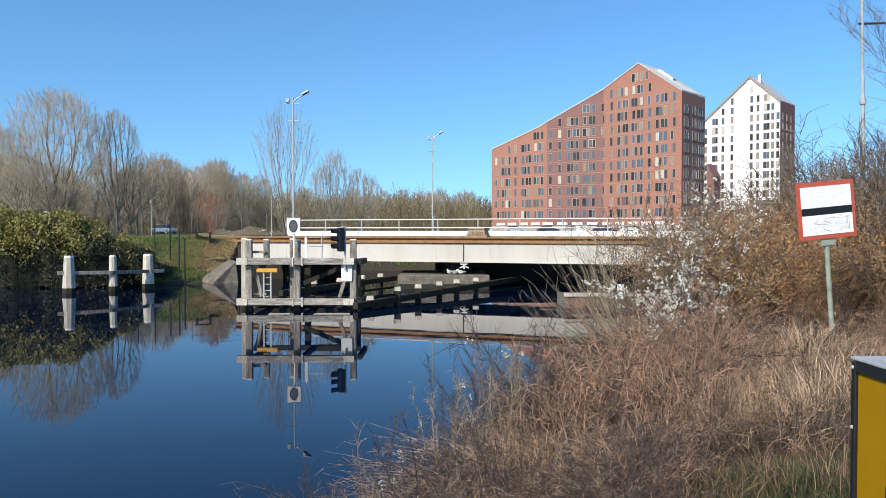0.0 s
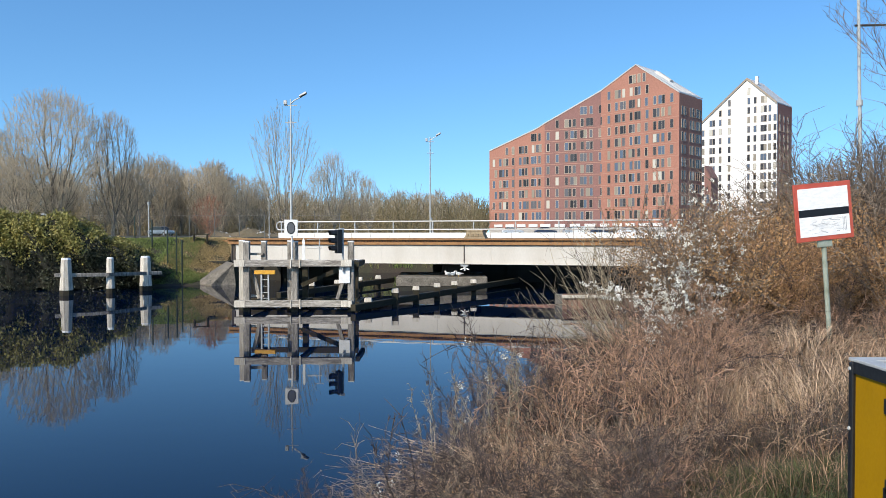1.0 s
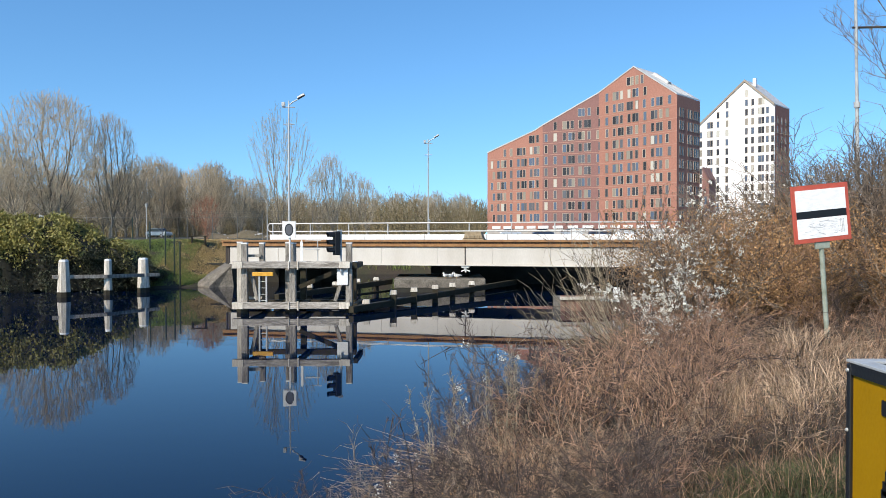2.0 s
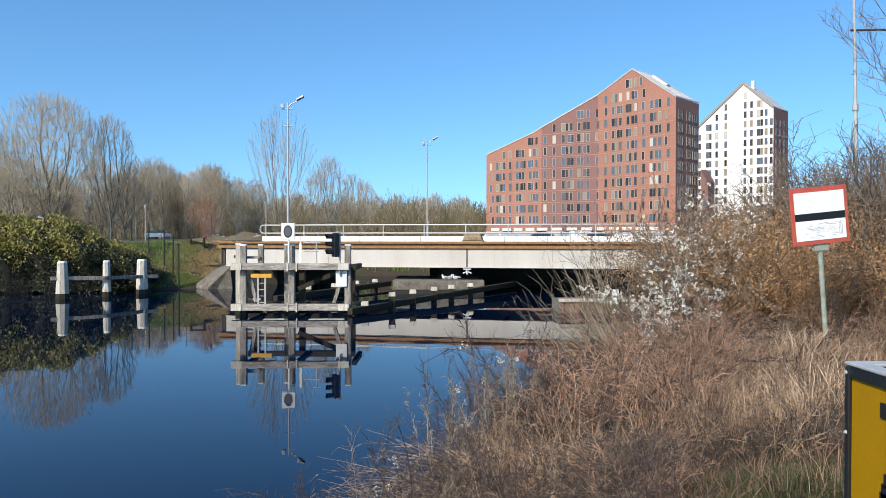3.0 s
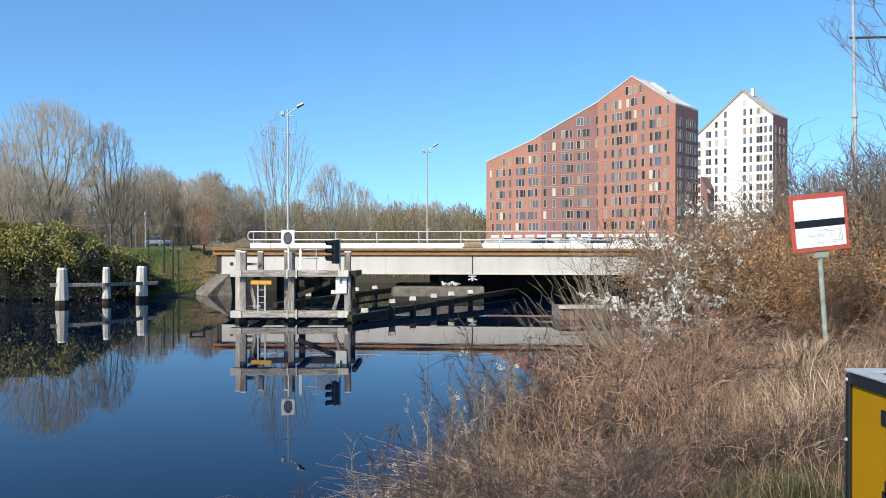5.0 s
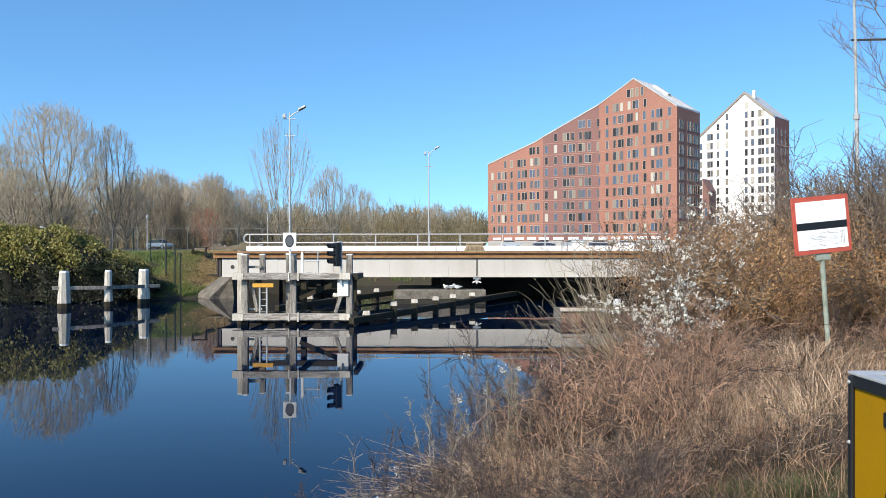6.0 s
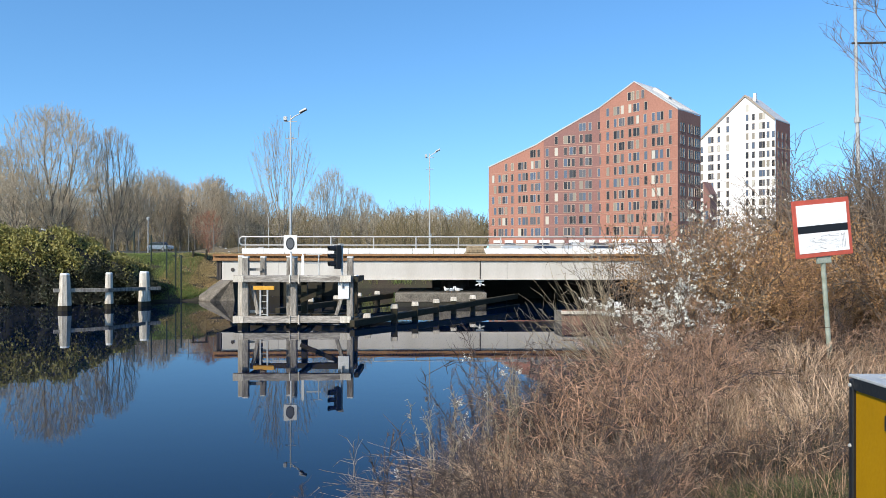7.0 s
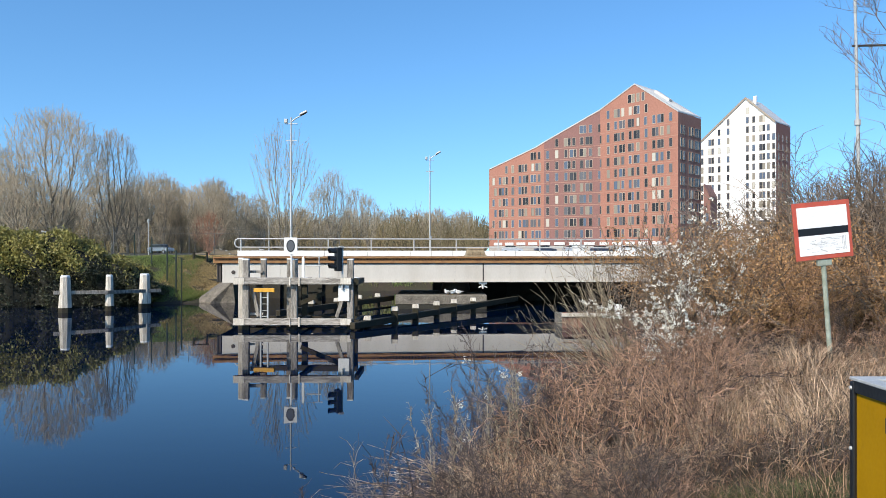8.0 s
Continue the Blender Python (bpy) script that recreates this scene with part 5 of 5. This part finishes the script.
def wing_wall():
    w = thing("abutment", pose(0, 0, 0), "old concrete abutment with a sloping wing wall", "abutment")
    part("wing", Shape().hexa([(-18.0, 55.6, -1), (-16.2, 54.1, -1), (-14.5, 54.7, -1), (-16.0, 58.6, -1), (-18.0, 55.6, .12), (-16.2, 54.1, .10), (-14.9, 55.2, 1.58), (-16.2, 58.2, 1.62)]), M_CONCRETE, w, bevel=.04)
    # block coloured near black to carry the shade beneath the bridge
    part("bearing_block", Shape().box((-16.9, 60.5, .3), (1.4, 5, 2.6)), M_WALL_DARK, w, "bearing block, its colour darkened for the shade under the bridge", bevel=.04)


wing_wall()


def hedge_box():
    b = thing("junction_box", pose(-26.6, 51.6, 4.55, 0, 0, 20), "dark grey junction box half sunk in the hedge", "box")
    part("case", Shape().box((0, 0, 0.1), (.5, .5, .6)), M_DARK_STEEL, b, bevel=.03)
    part("hood", Shape().box((.25, 0, .38), (.8, .6, .12), pose(0, 0, 0, 0, 12)), M_GALV, b, bevel=.03)


hedge_box()


def slim_pole(x, y, h):
    p = thing("slim_lamp", pose(x, y, ground_at(x, y)), "slim pale path lamp behind the wire fence", "lamp", "path lamps")
    part("pole", Shape().tube((0, 0, 0), (0, 0, h), .06, .045, 8), M_GALV, p)
    part("lamp_head", Shape().tube((0, 0, h), (0, 0, h + .25), .12, .16, 10).tube((0, 0, h + .25), (0, 0, h + .32), .2, .05, 10), M_GALV, p)


slim_pole(-28.5, 75, 3.2)
slim_pole(-17.2, 77, 3.9)
slim_pole(-1.0, 78, 1.9)


# ---- right-hand mast and tree ----
def mast():
    m = thing("mast", pose(11.0, 20.0, 2.1, 0, -1.2, 0), "slim pale grey metal mast with a cross arm", "mast")
    part("lower_tube", Shape().tube((0, 0, 0), (0, 0, 5.0), .052, .048, 10), M_GALV, m)
    part("upper_tube", Shape().tube((0, 0, 4.95), (0, 0, 9.6), .045, .035, 10), M_GALV, m)
    part("collar", Shape().tube((0, 0, 4.9), (0, 0, 5.05), .08, .08, 10), M_GALV, m)
    part("cross_arm", Shape().tube((-.1, 0, 6.98), (1.6, 0, 6.98), .03, .03, 8), M_DARK_STEEL, m)
    part("stay", Shape().tube((0, -.02, 4.9), (-.35, -.02, 2.6), .012, .012, 6), M_GALV, m)


mast()
NEAR_TREE = bare_tree(91, 11, 7.4, .2, 1700, .11, .0048, full=.5, fork=.5, twig=.022, stems=3, steep=.05, sticks=4)
NEAR_TREE[1].materials[0] = M_GREY_TWIG
plant("bare_tree", NEAR_TREE, 13.1, 17.0, 35, 1.05, "bare tree with fine twigs at the edge of the thicket")


# ---- fences, bench and far things ----
M_FENCE = material("dull_fence_steel", (0.17, 0.16, 0.14), 0.6, vary=0.3, grain=0.1, bump=0.0)


def wire_fence():
    f = thing("wire_fence", pose(0, 66, 3.15), "galvanised wire mesh fence with barbed wire on top", "fence")
    xs = [-34.5 + 2.15 * i for i in range(13)]
    for x in xs:
        part("fence_post", Shape().tube((x, 0, -.4), (x, 0, 2.1), .035, .035, 8).tube((x, 0, 2.1), (x, -.2, 2.65), .025, .02, 6), M_FENCE, f)
    part("top_rail", Shape().tube((xs[0], 0, 2.08), (xs[-1], 0, 2.08), .018, .018, 6), M_FENCE, f)
    for k in range(3):
        part("barbed_wire", Shape().tube((xs[0], -.06 * k - .05, 2.25 + .16 * k), (xs[-1], -.06 * k - .05, 2.25 + .16 * k), .007, .007, 4), M_FENCE, f)
    segs = []
    span, h = xs[-1] - xs[0], 2.05
    for i in range(int((span + h) / .16)):
        for s in (1, -1):
            a = xs[0] - h + i * .16
            x0, x1 = a, a + h
            t0, t1 = max(0, (xs[0] - x0) / h), min(1, (xs[-1] - x0) / h)
            if t1 > t0:
                z0, z1 = (t0 * h, t1 * h) if s > 0 else (h - t0 * h, h - t1 * h)
                segs.append((x0 + t0 * h, 0, z0, x0 + t1 * h, 0, z1, .0035, .0035))
    tagged(part("mesh_wire", tubes_mesh("mesh_wire", segs, M_FENCE, 3), None, f), kind="stuff")


wire_fence()


def green_fence():
    f = thing("bank_fence", pose(0, 0, 0), "dark green thin post fence stepping down the bank", "fence")
    spots = [(-23.9, 60.0, 5.1), (-21.8, 58.0, 4.75), (-20.0, 56.2, 4.0), (-19.0, 55.2, 3.8), (-18.3, 54.3, 3.26)]
    for x, y, zt in spots:
        part("fence_post", Shape().tube((x, y, ground_at(x, y) - .3), (x, y, zt), .055, .055, 8), M_GREEN_STEEL, f)
    for (x0, y0, z0), (x1, y1, z1) in zip(spots, spots[1:]):
        for k in (.15, 1.0, 1.85):
            part("fence_wire", Shape().tube((x0, y0, z0 - k), (x1, y1, z1 - k), .006, .006, 4), M_GREEN_STEEL, f)


M_GREEN_STEEL = material("dark_green_steel", (0.02, 0.035, 0.025), 0.5, vary=0.2, grain=0.1, bump=0.0)
green_fence()


def bench():
    x, y = -18.85, 60.3
    b = thing("bench", pose(x, y, ground_at(x, y), 0, 0, 8), "low dark wooden bench on bare soil", "bench")
    for k in range(3):
        part("seat_plank", Shape().box((0, -.16 + k * .16, .62), (1.25, .14, .06)), M_WOOD_DARK, b, bevel=.01)
    for s in (-.5, .5):
        part("leg", Shape().box((s, 0, .25), (.1, .42, .7)), M_WOOD_DARK, b, bevel=.01)


bench()


M_SOIL = material("packed_soil", (0.27, 0.19, 0.11), 0.95, scale=2, vary=0.35, grain=0.3, bump=0.4)


def approach():
    a = thing("approach_track", pose(-18.6, 63.4, 0, 0, 0, -8), "rusty steel edged approach behind the abutment", "track")
    part("edge_beam", Shape().box((0, -1.6, 3.02), (3.6, .2, .26)), M_RUST, a)
    part("edge_beam", Shape().box((0, 1.6, 3.02), (3.6, .2, .26)), M_RUST, a)
    part("bed", Shape().box((0.2, 0, 2.75), (3.3, 2.95, .7)), M_SOIL, a, "packed brown soil")


approach()


def car(name, x, y, turn, paint, label):
    c = thing(name, pose(x, y, ground_at(x, y), 0, 0, turn), label, "car", "parked cars")
    prof = [(-2.1, .35), (2.1, .35), (2.12, .75), (1.95, .9), (1.1, .98), (-1.9, 1.0), (-2.12, .8)]
    part("body", Shape().slab([(p, -.85, z) for p, z in prof], (0, 1.7, 0)), paint, c, bevel=.08)
    cab = [(-1.85, .98), (1.15, .98), (.55, 1.45), (-1.2, 1.48)]
    part("cabin_glass", Shape().slab([(p, -.76, z) for p, z in cab], (0, 1.52, 0)), M_CARGLASS, c)
    part("roof", Shape().box((-.33, 0, 1.49), (1.75, 1.4, .05)), paint, c, bevel=.02)
    for wx in (-1.3, 1.35):
        for wy in (-.8, .8):
            w = part("wheel", Shape().tube((wx, wy - .1, .32), (wx, wy + .1, .32), .32, .32, 16), M_BLACK, c)
            part("rim", Shape().tube((wx, wy - .115, .32), (wx, wy + .115, .32), .19, .19, 12), M_GALV, w)
    for wy in (-.62, .62):
        part("headlight", Shape().box((2.1, wy, .72), (.06, .3, .14)), M_WHITE, c)


M_CARGLASS = material("car_glass", (0.02, 0.022, 0.025), 0.08, vary=0.1, grain=0.0, bump=0.0)
M_SILVER = material("silver_car_paint", (0.55, 0.56, 0.57), 0.3, metal=0.4, vary=0.05, grain=0.0, bump=0.0)
M_CARWHITE = material("white_car_paint", (0.78, 0.78, 0.77), 0.3, vary=0.05, grain=0.0, bump=0.0)
M_CARBLUE = material("dark_blue_car_paint", (0.03, 0.045, 0.08), 0.3, vary=0.05, grain=0.0, bump=0.0)
car("parked_car", -45.5, 125, -24, M_SILVER, "silver parked car behind the wire fence")


M_DUG = material("dug_soil", (0.17, 0.125, 0.075), 0.95, scale=1.2, second=(0.10, 0.085, 0.045), grain=0.4, grain_scale=8, bump=0.5)


def soil_heap(x, y):
    """A low bank of dug soil with pale rubble on it."""
    h = thing("soil_heap", pose(x, y, ground_at(x, y)), "low heap of brown soil strewn with pale rubble", "soil heap")
    r = np.random.default_rng(51)
    nx, ny = 60, 18
    gx, gy = np.meshgrid(np.linspace(-6.5, 6.5, nx), np.linspace(-2.2, 2.2, ny), indexing="ij")
    gz = 1.05 * np.clip(1 - (gx / 6.5) ** 2, 0, 1) * np.clip(1 - (gy / 2.2) ** 2, 0, 1) * (.75 + .25 * np.sin(gx * 1.3 + .5)) + r.normal(0, .05, gx.shape) - .06
    v = np.stack([gx, gy, gz], -1).reshape(-1, 3)
    i, j = np.meshgrid(np.arange(nx - 1), np.arange(ny - 1), indexing="ij")
    q = i * ny + j
    part("mound", quads_mesh("mound", v, np.stack([q, q + ny, q + ny + 1, q + 1], -1).reshape(-1, 4), M_DUG), None, h)
    bits = Shape()
    for p in v[r.integers(0, len(v), 60)]:
        s = r.uniform(.1, .34, 3) * [1, 1, .5]
        bits.box(tuple(p + [0, 0, .03]), tuple(s), pose(0, 0, 0, *r.uniform(-40, 40, 3)))
    tagged(part("rubble", bits, M_BASE, h), kind="stuff")


soil_heap(-23.5, 92)
for k, (x, paint) in enumerate(((14, M_SILVER), (20.5, M_CARBLUE), (26, M_SILVER), (31.5, M_CARBLUE), (37, M_CARWHITE))):
    car("parked_car", x, 150, 4 * k, paint, "parked car on the street before the brick block")


def cabinet():
    c = thing("utility_cabinet", pose(11.6, 64.5, 3.25), "white steel utility cabinet beside the quay", "cabinet")
    part("body", Shape().box((0, 0, .45), (1.0, .5, 1.0)), M_WHITE, c, bevel=.02)
    part("lid", Shape().box((0, 0, .98), (1.1, .6, .07)), M_GALV, c, bevel=.01)
    part("door", Shape().box((0, -.262, .45), (.85, .02, .85)), M_WHITE, c)


cabinet()


def gull(x, y, z, turn, label):
    g = thing("gull", pose(x, y, z, 0, 0, turn), label, "bird", "gulls on the pier")
    def ball(c, r):
        bm = bmesh.new()
        bmesh.ops.create_uvsphere(bm, u_segments=12, v_segments=8, radius=1)
        for v in bm.verts:
            v.co = Vector(c) + Vector((v.co.x * r[0], v.co.y * r[1], v.co.z * r[2]))
        me = bpy.data.meshes.new("ball")
        bm.to_mesh(me)
        bm.free()
        me.materials.append(M_WHITE)
        return me
    part("body", ball((0, 0, .18), (.2, .1, .11)), None, g)
    part("head", ball((.17, 0, .33), (.06, .055, .06)), None, g)
    part("neck", ball((.14, 0, .26), (.06, .055, .1)), None, g)
    part("wing", Shape().hexa([(-.3, .06, .2), (.1, .07, .17), (.1, .1, .17), (-.3, .09, .2), (-.28, .06, .24), (.08, .07, .27), (.08, .1, .27), (-.28, .09, .24)]), M_GALV, g)
    part("wing", Shape().hexa([(-.3, -.09, .2), (.1, -.1, .17), (.1, -.07, .17), (-.3, -.06, .2), (-.28, -.09, .24), (.08, -.1, .27), (.08, -.07, .27), (-.28, -.06, .24)]), M_GALV, g)
    part("tail", Shape().box((-.26, 0, .19), (.16, .1, .03)), M_WHITE, g)
    part("beak", Shape().tube((.22, 0, .32), (.28, 0, .31), .012, .004, 6), M_YELLOW, g)
    for s in (-.03, .03):
        part("leg", Shape().tube((0, s, 0), (0, s, .1), .008, .008, 6), M_YELLOW, g)


gull(.45, 49.62, .89, 200, "white gull standing on the pier")
gull(.75, 49.56, .89, 20, "white gull standing on the pier")
gull(1.15, 49.66, .89, 170, "white gull resting on the pier")


# ---- movement ----
def motions():
    walk(bridge, [(t, pose(*PIVOT, 0, 0, 0, -19.10 + 2.861 * t + 0.007 * t * t)) for t in (0, 1, 2, 3, 4, 5, 6, 7, 8)])


motions()
